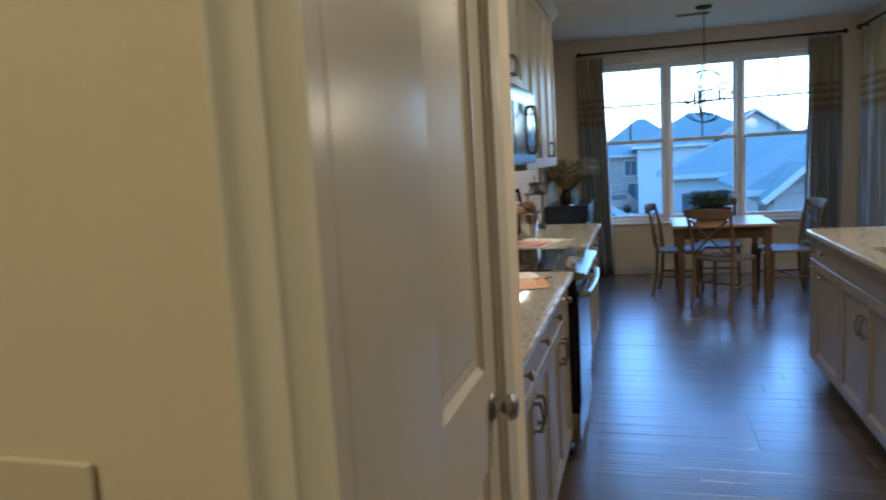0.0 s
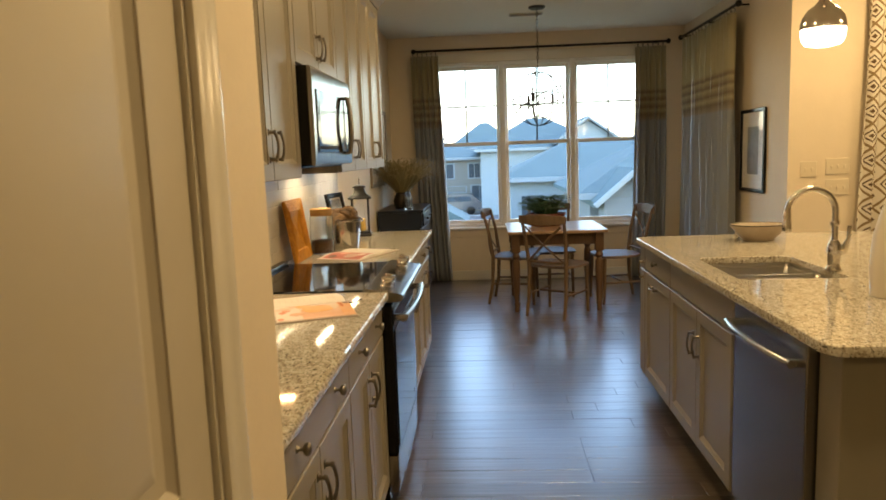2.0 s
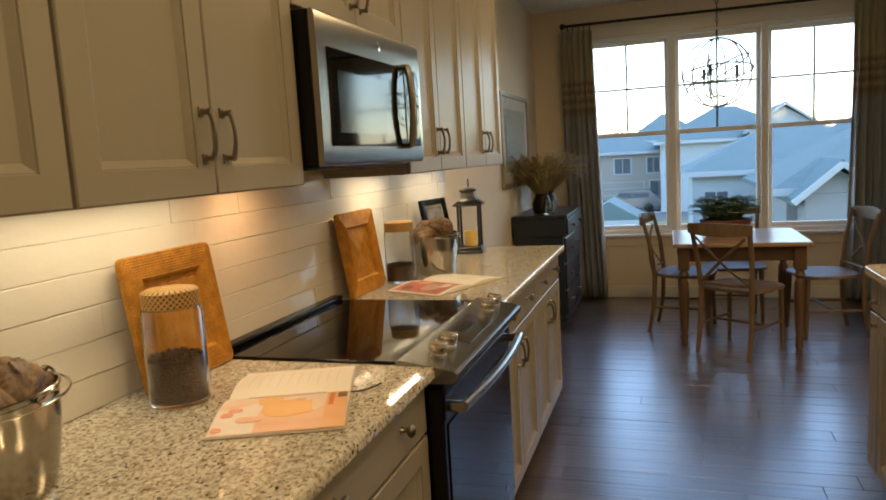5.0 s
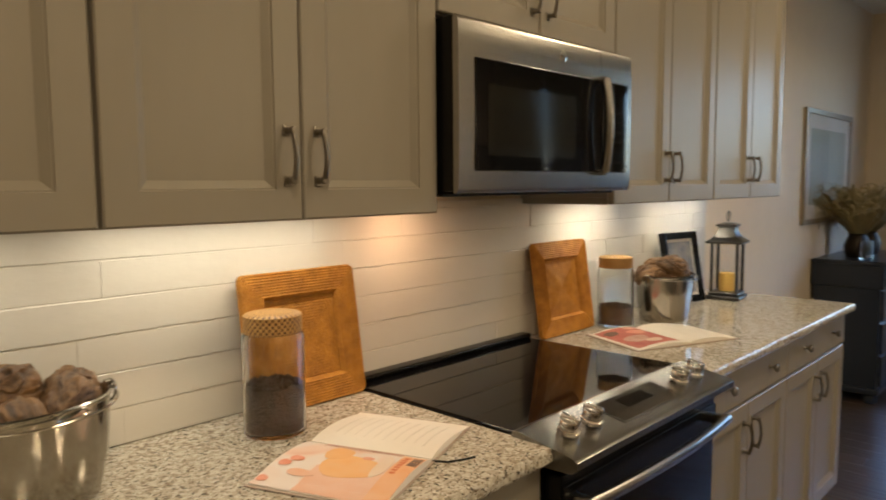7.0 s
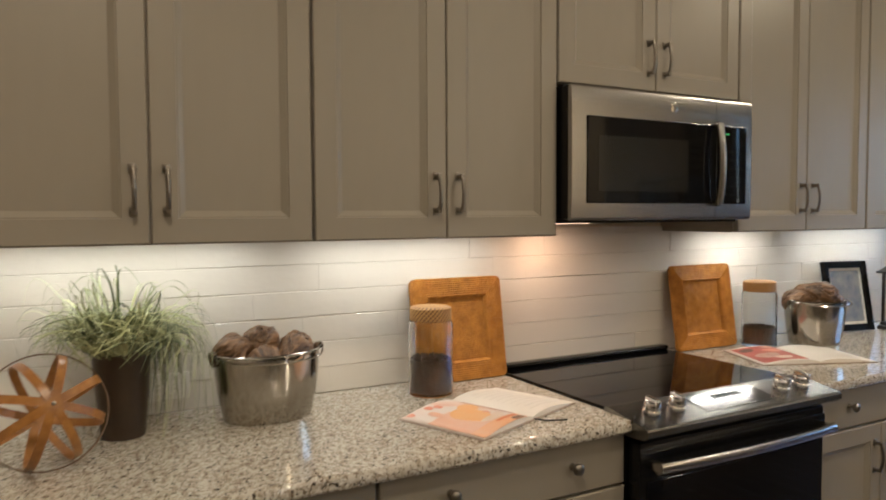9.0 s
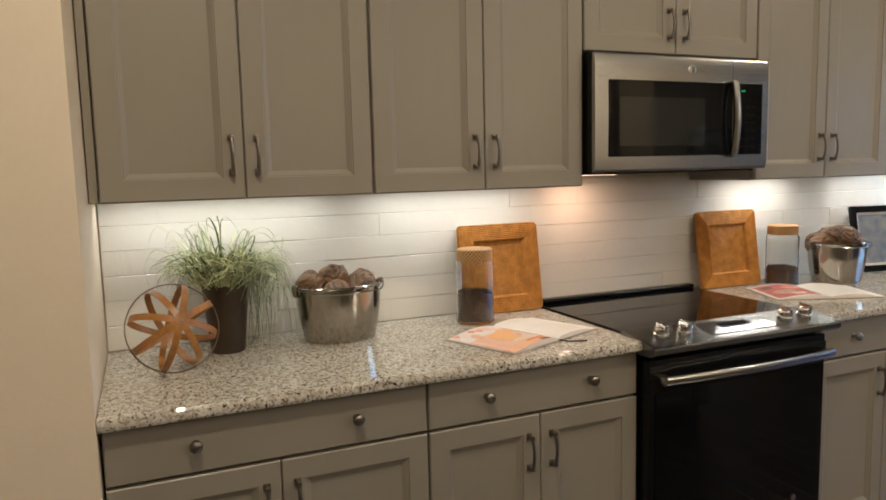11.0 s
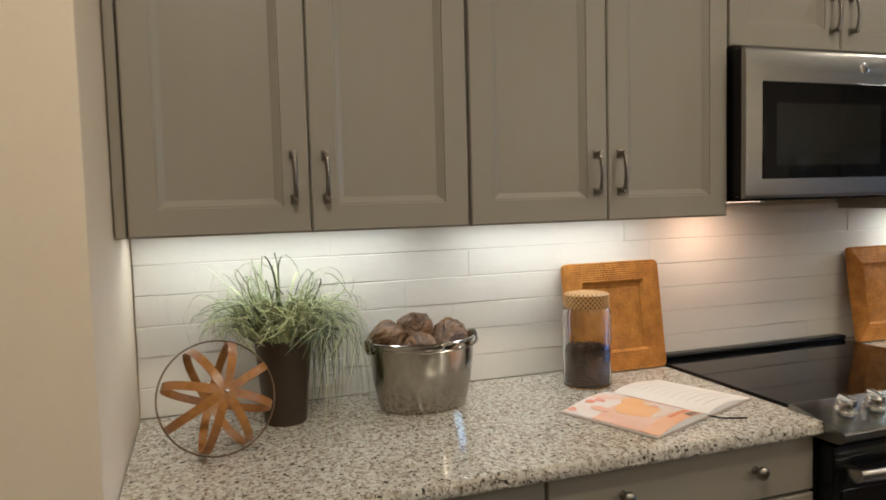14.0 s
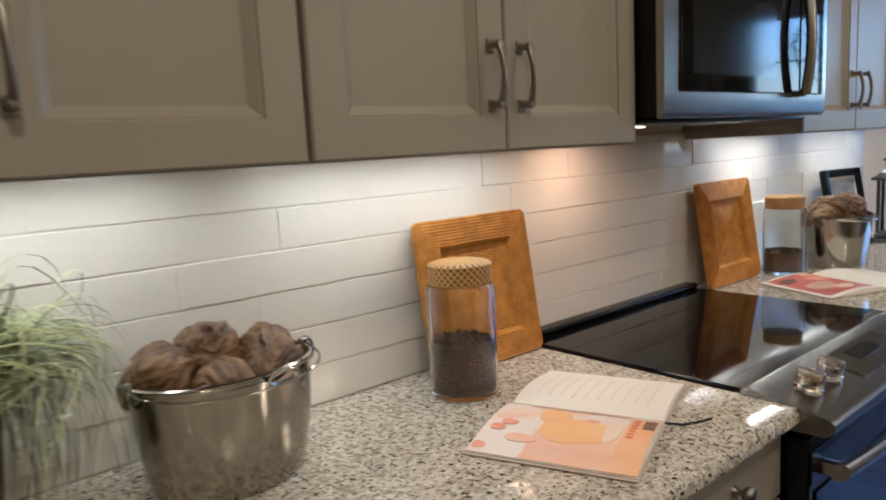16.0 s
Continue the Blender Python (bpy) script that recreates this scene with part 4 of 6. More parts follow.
fa = thing("faucet", pose(2.478, 4.23, 0.914), "polished nickel gooseneck pull-down kitchen faucet", "faucet")
part("base", lathe([(0, 0), (0.030, 0), (0.031, 0.006), (0.026, 0.012), (0.023, 0.03), (0.026, 0.06), (0.028, 0.085), (0.024, 0.11), (0.017, 0.125), (0, 0.125)], 24), M_CHROME, fa)
neck = [(0, 0, 0.12), (0, 0, 0.17), (0, 0, 0.215)] + arc(0, math.pi * 0.97, 16, lambda a: (-0.096 + 0.096 * math.cos(a), 0, 0.24 + 0.096 * math.sin(a)))
part("neck", tube(neck, 0.0125, 12), M_CHROME, fa)
part("collar", lathe([(0, 0), (0.017, 0), (0.018, 0.01), (0.017, 0.02), (0, 0.02)], 20, at=(0, 0, 0.185)), M_CHROME, fa)
part("spray_head", lathe([(0, -0.085), (0.016, -0.085), (0.019, -0.075), (0.018, -0.05), (0.014, -0.035), (0.0165, -0.028), (0.0135, 0.0), (0, 0)], 20, at=(-0.1915, 0, 0.25)), M_CHROME, fa)
part("lever", tube([(0, 0.0, 0.075), (0.03, -0.012, 0.085), (0.046, -0.018, 0.13), (0.048, -0.020, 0.185)], [0.016, 0.017, 0.009, 0.0085], 10), M_CHROME, fa)

# ---- dining nook ----
tb = thing("dining_table", pose(1.68, 7.96, 0) @ Matrix.Diagonal((1, 1, 0.972, 1)), "square honey pine dining table with turned legs", "table")
TW = 0.44
part("tabletop", box((-TW, -TW, 0.733), (TW, TW, 0.762), 0.006, seg=2), M_TOP, tb, "worn pine plank top")
for sx in (-1, 1):
    part("apron", box((sx * (TW - 0.085) - 0.011, -TW + 0.10, 0.625), (sx * (TW - 0.085) + 0.011, TW - 0.10, 0.732), 0.002), M_PINE, tb)
    part("apron", box((-TW + 0.10, sx * (TW - 0.085) - 0.011, 0.625), (TW - 0.10, sx * (TW - 0.085) + 0.011, 0.732), 0.002), M_PINE, tb)
legp = [(0.0, 0), (0.018, 0), (0.026, 0.02), (0.022, 0.05), (0.030, 0.075), (0.020, 0.095), (0.026, 0.12), (0.031, 0.25), (0.036, 0.38), (0.034, 0.47), (0.022, 0.50), (0.036, 0.525), (0.026, 0.55), (0.026, 0.57), (0, 0.57)]
for sx in (-1, 1):
    for sy in (-1, 1):
        bm = lathe(legp, 20)
        box((-0.037, -0.037, 0.565), (0.037, 0.037, 0.732), 0.003, bm)
        at(part("leg", bm, M_PINE, tb), sx * (TW - 0.07), sy * (TW - 0.07), 0)


def chair(m):
    """A cross-back side chair: x across, +y to the back."""
    c = thing("dining_chair", m, "weathered oak cross-back dining chair with a wood seat", "chair", "chairs round the dining table")
    bm = bmesh.new()
    n = 28
    outl = []
    for k in range(n):
        a = 2 * math.pi * k / n
        ca, sa = math.cos(a), math.sin(a)
        r = 1 / (abs(ca) ** 3.2 + abs(sa) ** 3.2) ** (1 / 3.2)
        outl.append((0.235 * r * ca * (1 - 0.07 * r * sa), 0.215 * r * sa))
    rows = [[bm.verts.new((x * s, y * s, z)) for x, y in outl] for s, z in ((0.93, 0.432), (1.0, 0.438), (1.0, 0.450), (0.97, 0.457), (0.80, 0.452))]
    for a, b in zip(rows, rows[1:]):
        for k in range(n):
            bm.faces.new((a[k], a[(k + 1) % n], b[(k + 1) % n], b[k]))
    bm.faces.new(rows[0]), bm.faces.new(rows[-1])
    part("seat", bm, M_CHAIR, c)
    for s in (-1, 1):
        part("front_leg", tube([(s * 0.185, -0.165, 0.432), (s * 0.19, -0.17, 0.2), (s * 0.195, -0.178, 0.0)], [0.019, 0.016, 0.013], 10), M_CHAIR, c)
        part("rear_leg", tube([(s * 0.185, 0.255, 0.0), (s * 0.182, 0.215, 0.2), (s * 0.18, 0.205, 0.45), (s * 0.195, 0.235, 0.68), (s * 0.205, 0.285, 0.88)], [0.014, 0.017, 0.019, 0.016, 0.014], 10), M_CHAIR, c)
        part("side_stretcher", tube([(s * 0.19, -0.17, 0.2), (s * 0.182, 0.215, 0.2)], 0.010, 8), M_CHAIR, c)
        part("cross_slat", tube(arc(-1, 1, 10, lambda u: (s * u * 0.17, 0.225 + 0.028 * (1 + u) + 0.022 * (1 - u * u) + s * 0.004, 0.65 + u * 0.155)), 0.011, 8, flat=0.55), M_CHAIR, c)
    part("cross_stretcher", tube([(-0.186, 0.02, 0.2), (0.186, 0.02, 0.2)], 0.010, 8), M_CHAIR, c)
    bm = bmesh.new()
    rr = []
    for k in range(13):
        u = -1 + k / 6
        y, h = 0.285 + 0.045 * (1 - u * u), 0.045 - 0.012 * u * u
        x = u * 0.225
        rr.append([bm.verts.new(v) for v in ((x, y - 0.009, 0.865 - h), (x, y + 0.009, 0.865 - h), (x, y + 0.013, 0.865 + h), (x, y - 0.005, 0.865 + h))])
    for a, b in zip(rr, rr[1:]):
        for k in range(4):
            bm.faces.new((a[k], a[(k + 1) % 4], b[(k + 1) % 4], b[k]))
    bm.faces.new(rr[0]), bm.faces.new(rr[-1])
    bmesh.ops.bevel(bm, geom=[e for e in bm.edges], offset=0.002, segments=1, affect="EDGES")
    part("crest_rail", bm, M_CHAIR, c)
    part("lower_rail", tube(arc(-1, 1, 6, lambda u: (u * 0.18, 0.21 + 0.02 * (1 - u * u), 0.49)), 0.011, 8), M_CHAIR, c)
    return c


ch = chair(pose(1.685, 7.53, 0, 0, 0, 146))
copy_thing(ch, pose(1.34, 8.10, 0, 0, 0, 80))
copy_thing(ch, pose(2.27, 8.05, 0, 0, 0, -80))
copy_thing(ch, pose(1.70, 8.40, 0, 0, 0, 0))


def curtain(name, m, width, height, folds, sweep=0.0, label=""):
    """A pleated panel hanging from z = height to the floor; x across, folds in y."""
    c = thing(name, m, label, "curtain", "nook curtains")
    bm = bmesh.new()
    nx, nz = folds * 8, 14
    rows = []
    for j in range(nz + 1):
        v = j / nz
        row = []
        for i in range(nx + 1):
            u = i / nx
            ph = u * folds * 2 * math.pi
            w = width * (1 + 0.14 * (1 - v)) 
            amp = 0.032 + 0.014 * (1 - v)
            x = (u - 0.5) * w + sweep * (1 - v) ** 1.5 + 0.008 * math.sin(ph * 0.5 + 3 * v)
            row.append(bm.verts.new((x, amp * math.sin(ph + 0.5 * math.sin(5 * v + u * 7)) + 0.008 * math.sin(2.3 * ph + 4 * v), v * height)))
        rows.append(row)
    for a, b in zip(rows, rows[1:]):
        for i in range(nx):
            bm.faces.new((a[i], a[i + 1], b[i + 1], b[i]))
    ob = part("panel", bm, M_CURTAIN, c, smooth=60)
    s = ob.modifiers.new("cloth", "SOLIDIFY")
    s.thickness = 0.003
    for i in range(folds):
        part("ring", tube(arc(0, 2 * math.pi, 12, lambda a: (-width / 2 + (i + 0.5) * width / folds, 0.022 * math.cos(a), height + 0.022 + 0.022 * math.sin(a)))[:-1], 0.0025, 6, closed=True), M_IRON, c)
    return c


CUR = "floor-length banded gold and slate curtain panel"
curtain("curtain", pose(0.42, 9.20, 0.02), 0.30, 2.50, 6, 0.06, CUR)
curtain("curtain", pose(2.86, 9.20, 0.02), 0.32, 2.50, 6, -0.02, CUR)
curtain("curtain", pose(3.14, 8.57, 0.02, 0, 0, 90), 0.68, 2.50, 7, 0, CUR)
curtain("curtain", pose(3.14, 7.80, 0.02, 0, 0, 90), 0.72, 2.50, 9, 0, CUR)


def rod(name, a, b, wall):
    r = thing(name, pose(*a), "dark iron curtain rod with ball finials", "curtain rod")
    d = Vector(b) - Vector(a)
    part("pole", tube([(0, 0, 0), tuple(d)], 0.0125, 12), M_IRON, r)
    for p in (Vector((0, 0, 0)), d):
        part("finial", lathe([(0, -0.028), (0.018, -0.022), (0.028, 0), (0.018, 0.022), (0, 0.028)], 16, at=tuple(p)), M_IRON, r)
    for f in (0.04, 0.5, 0.96):
        p = d * f
        part("bracket", tube([tuple(p), tuple(p + Vector(wall))], 0.007, 8), M_IRON, r)
    return r


rod("curtain_rod", (0.30, 9.20, 2.572), (3.05, 9.20, 2.565), (0, 0.109, -0.0))
rod("curtain_rod", (3.14, 7.34, 2.572), (3.14, 9.05, 2.572), (0.109, 0, 0))

# chandelier of interlaced rings
cl = thing("chandelier", pose(1.56, 7.93, CEIL), "bronze orb chandelier of thin rings with three candle lights", "chandelier")
part("canopy", lathe([(0, 0), (0.075, 0), (0.075, -0.012), (0.06, -0.022), (0.012, -0.026), (0, -0.026)], 24), M_IRON, cl)
bm = bmesh.new()
for k in range(15):
    z = -0.035 - 0.032 * k
    pts = arc(0, 2 * math.pi, 10, lambda a: ((0.009 * math.cos(a), 0, z + 0.019 * math.sin(a)) if k % 2 else (0, 0.009 * math.cos(a), z + 0.019 * math.sin(a))))[:-1]
    tube(pts, 0.0028, 5, bm, closed=True)
part("chain", bm, M_IRON, cl)
OC, OR = -0.82, 0.24
part("stem", tube([(0, 0, -0.52), (0, 0, OC - 0.17)], 0.006, 8), M_IRON, cl)
for tilt, az, sq in ((0, 12, 1.0), (0, 72, 1.0), (0, 132, 1.0), (80, 20, 1.0), (62, 80, 1.0)):
    m3 = Matrix.Rotation(radians(az), 3, "Z") @ Matrix.Rotation(radians(tilt), 3, "X")
    pts = [tuple(m3 @ Vector((OR * math.cos(a), 0, OR * sq * math.sin(a))) + Vector((0, 0, OC))) for a in [2 * math.pi * k / 40 for k in range(40)]]
    part("ring", tube(pts, 0.0056, 6, closed=True), M_IRON, cl)
for k in range(3):
    a = radians(8 + 120 * k)
    ca, sa = math.cos(a), math.sin(a)
    part("arm", tube([(r * ca, r * sa, OC + z) for r, z in ((0.01, -0.16), (0.06, -0.175), (0.11, -0.15), (0.135, -0.09), (0.135, -0.03))], 0.006, 8), M_IRON, cl)
    part("candle_sleeve", lathe([(0, 0), (0.020, 0), (0.022, 0.006), (0.012, 0.01), (0.012, 0.07), (0, 0.07)], 14, at=(0.135 * ca, 0.135 * sa, OC - 0.03)), M_IRON, cl)
    part("bulb", lathe([(0, 0), (0.008, 0), (0.013, 0.02), (0.009, 0.045), (0, 0.06)], 12, at=(0.135 * ca, 0.135 * sa, OC + 0.041)), M_GLASS, cl, "clear candle bulb")

# pendant over the island
pd = thing("pendant_lamp", pose(2.757, 5.01, CEIL), "polished nickel dome pendant lamp with a glowing shade", "pendant lamp")
PR = 0.935
part("canopy", lathe([(0, 0), (0.06, 0), (0.06, -0.012), (0.05, -0.02), (0, -0.02)], 24), M_CHROME, pd)
part("stem", tube([(0, 0, -0.02), (0, 0, -0.58)], 0.006, 8), M_CHROME, pd)
part("cap", lathe([(0, -0.555), (0.017, -0.56), (0.019, -0.60), (0.030, -0.615), (0.045, -0.63), (0.080, -0.655), (0.104, -0.69), (0.114, -0.73), (0.1145, -0.748), (0.110, -0.748), (0.106, -0.73), (0, -0.70)], 72, sx=PR, sy=PR), M_CHROME, pd, "polished nickel dome")
part("diffuser", lathe([(0.1095, -0.749), (0.1105, -0.766), (0.104, -0.802), (0.087, -0.823), (0.042, -0.833), (0, -0.835)], 72, sx=PR, sy=PR), M_GLOW, pd, "glowing milk-glass shade")
plamp = new("pendant_point", bpy.data.lights.new("pendant_point", "POINT"))
plamp.data.energy, plamp.data.color, plamp.data.shadow_soft_size = 1.6, WARM, 0.09
plamp.location = (2.757, 5.01, 1.80)
for x, y, w in CANS:
    d = thing("recessed_light", pose(x, y, CEIL), "white recessed ceiling downlight, switched on", "downlight", "recessed ceiling lights")
    part("trim_ring", lathe([(0.088, -0.001), (0.095, -0.004), (0.095, -0.007), (0.078, -0.009), (0.074, -0.002)], 28), M_TRIM, d)
    part("lens", lathe([(0, -0.004), (0.074, -0.004), (0.074, -0.002), (0, -0.002)], 28), M_GLOW, d, "glowing lens")

# dresser on the left wall
DRY0, DRY1, DRD, DRH = 7.95, 8.88, 0.42, 0.985
dr = thing("dresser", pose(0.016, DRY0, 0) @ Matrix.Diagonal((1, 1, 0.945, 1)), "dark navy painted dresser with four stacked drawers", "dresser")
L = DRY1 - DRY0
part("carcass", box((0.005, 0.02, 0.09), (DRD - 0.02, L - 0.02, 0.80), 0.003), M_NAVY, dr)
part("upper_case", box((0.0, 0.005, 0.80), (DRD, L - 0.005, 0.955), 0.003), M_NAVY, dr)
part("top", box((-0.0, -0.012, 0.956), (DRD + 0.02, L + 0.012, DRH), 0.006, seg=2), M_NAVY, dr)
part("base_moulding", box((0.0, 0.0, 0.07), (DRD, L, 0.115), 0.008), M_NAVY, dr)
for x in (0.06, DRD - 0.06):
    for y in (0.06, L - 0.06):
        part("bun_foot", lathe([(0, 0), (0.028, 0), (0.042, 0.02), (0.042, 0.045), (0.03, 0.07), (0, 0.07)], 18, at=(x, y, 0)), M_NAVY, dr)
for k, (z0, z1) in enumerate(((0.13, 0.335), (0.355, 0.56), (0.58, 0.785), (0.815, 0.945))):
    x = DRD - 0.018 if k < 3 else DRD + 0.002
    d = part("drawer", slab(L - 0.09, z1 - z0, 0.016), M_NAVY, dr)
    at(d, x, 0.045, z0)
    for y in (0.2, L - 0.29):
        at(part("knob", knob(), M_PULL, d, "dark metal knob"), 0.016, y, (z1 - z0) / 2)


# ---- things on the counter ----
CT = 0.9145


def soft_panel(rects, r):
    """Like rings_panel, with corners rounded by r on the outside, tighter towards the middle."""
    bm = bmesh.new()
    last = None
    for y0, y1, z0, z1, x in rects:
        q = max(0.003, r - (y0 - rects[0][0]))
        ring = []
        for cy, cz, s in ((y1 - q, z1 - q, 0), (y0 + q, z1 - q, 1), (y0 + q, z0 + q, 2), (y1 - q, z0 + q, 3)):
            ring += [bm.verts.new((x, cy + q * math.cos(math.pi / 2 * (s + k / 4)), cz + q * math.sin(math.pi / 2 * (s + k / 4)))) for k in range(5)]
        if last:
            for k in range(20):
                bm.faces.new((last[k], last[(k + 1) % 20], ring[(k + 1) % 20], ring[k]))
        else:
            bm.faces.new(ring)
        last = ring
    bm.faces.new(last)
    return bm


def rattan_mat(m):
    """A square woven charger standing on edge: coils in a raised rim and a sunk centre."""
    t = thing("rattan_charger", m, "square honey rattan charger leaning on the tiles", "charger", "rattan chargers")
    S, rects = 0.325, [(-0.1625, 0.1625, 0, 0.325, 0), (-0.1625, 0.1625, 0, 0.325, 0.009)]

    def ring(d, x):
        rects.append((-S / 2 + d, S / 2 - d, d, S - d, x))
    for k in range(9):
        d = 0.001 + k * 0.0065
        ring(d, 0.0140), ring(d + 0.003, 0.0168), ring(d + 0.0055, 0.0140)
    d = 0.062
    ring(d, 0.010), ring(d + 0.003, 0.002)
    part("rim", soft_panel(rects, 0.017), M_RATTAN, t, smooth=30)
    rects = [(-S / 2 + 0.0655, S / 2 - 0.0655, 0.0655, S - 0.0655, 0.0003), (-S / 2 + 0.0655, S / 2 - 0.0655, 0.0655, S - 0.0655, 0.0025)]
    for k in range(14):
        d = 0.066 + k * 0.0066
        ring(d, 0.0028), ring(d + 0.003, 0.0044), ring(d + 0.0058, 0.0028)
    part("woven_centre", rings_panel(rects), M_RATTAN, t, smooth=30)
    return t


rattan_mat(pose(0.080, 3.836, CT, 0, -8.5, 0))
rattan_mat(pose(0.080, 4.93, CT, 0, -8.5, 0))


def jar(m, fill):
    j = thing("glass_jar", m, "tall glass canister half full of coffee beans with a woven lid", "jar", "glass canisters")
    r, h = 0.066, 0.215
    part("glass", lathe([(0, 0.0), (r - 0.004, 0.0), (r, 0.005), (r, h - 0.012), (r - 0.004, h), (r - 0.0075, h), (r - 0.0045, h - 0.014), (r - 0.0035, 0.010), (0, 0.0085)], 40), M_GLASS, j)
    bm = lathe([(0, 0.0095), (r - 0.0042, 0.0105), (r - 0.0042, fill - 0.004), (r - 0.008, fill), (0.04, fill + 0.001), (0.02, fill + 0.002), (0, fill + 0.001)], 40)
    for v in bm.verts:
        if v.co.z > fill - 0.006:
            v.co.z += 0.003 * noise.noise(v.co * 90)
    part("coffee_beans", bm, M_BEAN, j, "dark roasted coffee beans")
    b2 = bmesh.new()
    rr = random.Random(5)
    for k in range(110):
        a, q = rr.uniform(0, 6.28), (r - 0.012) * math.sqrt(rr.random())
        g = bmesh.ops.create_icosphere(b2, subdivisions=1, radius=0.0048)
        mm = pose(q * math.cos(a), q * math.sin(a), fill + 0.002, rr.uniform(0, 180), rr.uniform(0, 180), rr.uniform(0, 360)) @ Matrix.Diagonal((1.4, 1, 0.7, 1))
        bmesh.ops.transform(b2, matrix=mm, verts=g["verts"])
    tagged(part("loose_beans", b2, M_BEAN, j), kind="stuff")
    bm = bmesh.new()
    q = r - 0.006
    prof = [(0, 0.0), (q - 0.003, 0.0)] + [(q, 0.002 + 0.0022 * k) for k in range(17)] + [(q - 0.004, 0.040), (q - 0.012, 0.042), (q - 0.018, 0.0405), (q - 0.024, 0.0425), (q - 0.032, 0.041), (q - 0.042, 0.043), (0, 0.042)]
    lathe(prof, 120, at=(0, 0, h), bm=bm)
    for v in bm.verts:
        a = math.atan2(v.co.y, v.co.x)
        k = 1 + 0.02 * math.sin(30 * a + math.pi * round((v.co.z - h) / 0.0066))
        v.co.x, v.co.y = v.co.x * k, v.co.y * k
    part("lid", bm, M_RATTAN_H, j, "woven rattan lid")
    return j


jar(pose(0.170, 3.679, CT), 0.105)
jar(pose(0.135, 5.165, CT), 0.074)


def page_block(side):
    """A bulging stack of pages from the spine outwards: x across, y along the spine."""
    bm = bmesh.new()
    n = 12
    cols = []
    for k in range(n + 1):
        u = k / n
        z = 0.008 + 0.012 * math.sin(math.pi * min(1, u * 1.15)) ** 0.7 * (1 - 0.35 * u) - 0.004 * u
        x = side * (0.002 + 0.205 * u)
        cols.append([bm.verts.new(v) for v in ((x, -0.132, 0.0035), (x, -0.132, z), (x, 0.132, z), (x, 0.132, 0.0035))])
    for a, b in zip(cols, cols[1:]):
        for k in range(4):
            bm.faces.new((a[k], a[(k + 1) % 4], b[(k + 1) % 4], b[k]))
    bm.faces.new(cols[0]), bm.faces.new(cols[-1])
    return bm


def photo_sheet(side, u0, u1, y0, y1, lift):
    bm = bmesh.new()
    n = 10
    top, low = [], []
    for k in range(n + 1):
        u = u0 + (u1 - u0) * k / n
        z = 0.008 + 0.012 * math.sin(math.pi * min(1, u * 1.15)) ** 0.7 * (1 - 0.35 * u) - 0.004 * u
        x = side * (0.002 + 0.205 * u)
        top.append([bm.verts.new((x, y, z + lift)) for y in (y0, y1)])
        low.append([bm.verts.new((x, y, z + lift - 0.0005)) for y in (y0, y1)])
    for k in range(n):
        bm.faces.new((top[k][0], top[k + 1][0], top[k + 1][1], top[k][1]))
        bm.faces.new((low[k][0], low[k][1], low[k + 1][1], low[k + 1][0]))
        for s in (0, 1):
            bm.faces.new((top[k][s], top[k + 1][s], low[k + 1][s], low[k][s]))
    bm.faces.new((top[0][0], top[0][1], low[0][1], low[0][0])), bm.faces.new((top[n][0], top[n][1], low[n][1], low[n][0]))
    return bm


def photo_blob(uc, yc, ru, ry, lift, side=-1):
    """An oval patch of a printed picture, following the bulge of the page."""
    bm = bmesh.new()

    def at_page(u, y, dz):
        z = 0.008 + 0.012 * math.sin(math.pi * min(1, u * 1.15)) ** 0.7 * (1 - 0.35 * u) - 0.004 * u
        return (side * (0.002 + 0.205 * u), y, z + lift + dz)
    rings = [[bm.verts.new(at_page(min(0.985, max(0.02, uc + ru * f * math.cos(a) * (1 + 0.12 * math.sin(3 * a)))), yc + ry * f * math.sin(a) * (1 + 0.1 * math.cos(2 * a)), dz)) for a in [2 * math.pi * k / 24 for k in range(24)]] for f, dz in ((1.0, -0.0005), (1.0, 0.0), (0.66, 0.0), (0.33, 0.0))]
    for p, q in zip(rings, rings[1:]):
        for k in range(24):
            bm.faces.new((p[k], p[(k + 1) % 24], q[(k + 1) % 24], q[k]))
    bm.faces.new(rings[-1])
    return bm


M_INK = mat("orange_title_ink", (0.62, 0.16, 0.05), 0.5)
M_DISH = mat("pale_dish_print", (0.74, 0.66, 0.60), 0.4, spots=(0.74, 0.56, 0.42), scale=30)
M_PEACH = mat("peach_print", (0.72, 0.36, 0.20), 0.4, spots=(0.74, 0.52, 0.42), scale=22)
M_TITLE = mat("apricot_print", (0.76, 0.36, 0.15), 0.4, spots=(0.74, 0.46, 0.28), scale=26)
M_STRIP = mat("patterned_print", (0.36, 0.12, 0.08), 0.4, spots=(0.62, 0.46, 0.38), scale=90)
M_FRUIT = mat("orange_fruit_print", (0.80, 0.40, 0.12), 0.4, spots=(0.76, 0.48, 0.24), scale=30)
M_CORAL = mat("coral_print", (0.70, 0.24, 0.14), 0.4, spots=(0.74, 0.40, 0.30), scale=60)
M_DARKPRINT = mat("dark_print", (0.05, 0.035, 0.03), 0.4, spots=(0.22, 0.12, 0.08), scale=120)
M_GREYINK = mat("grey_text_ink", (0.69, 0.65, 0.595), 0.6)


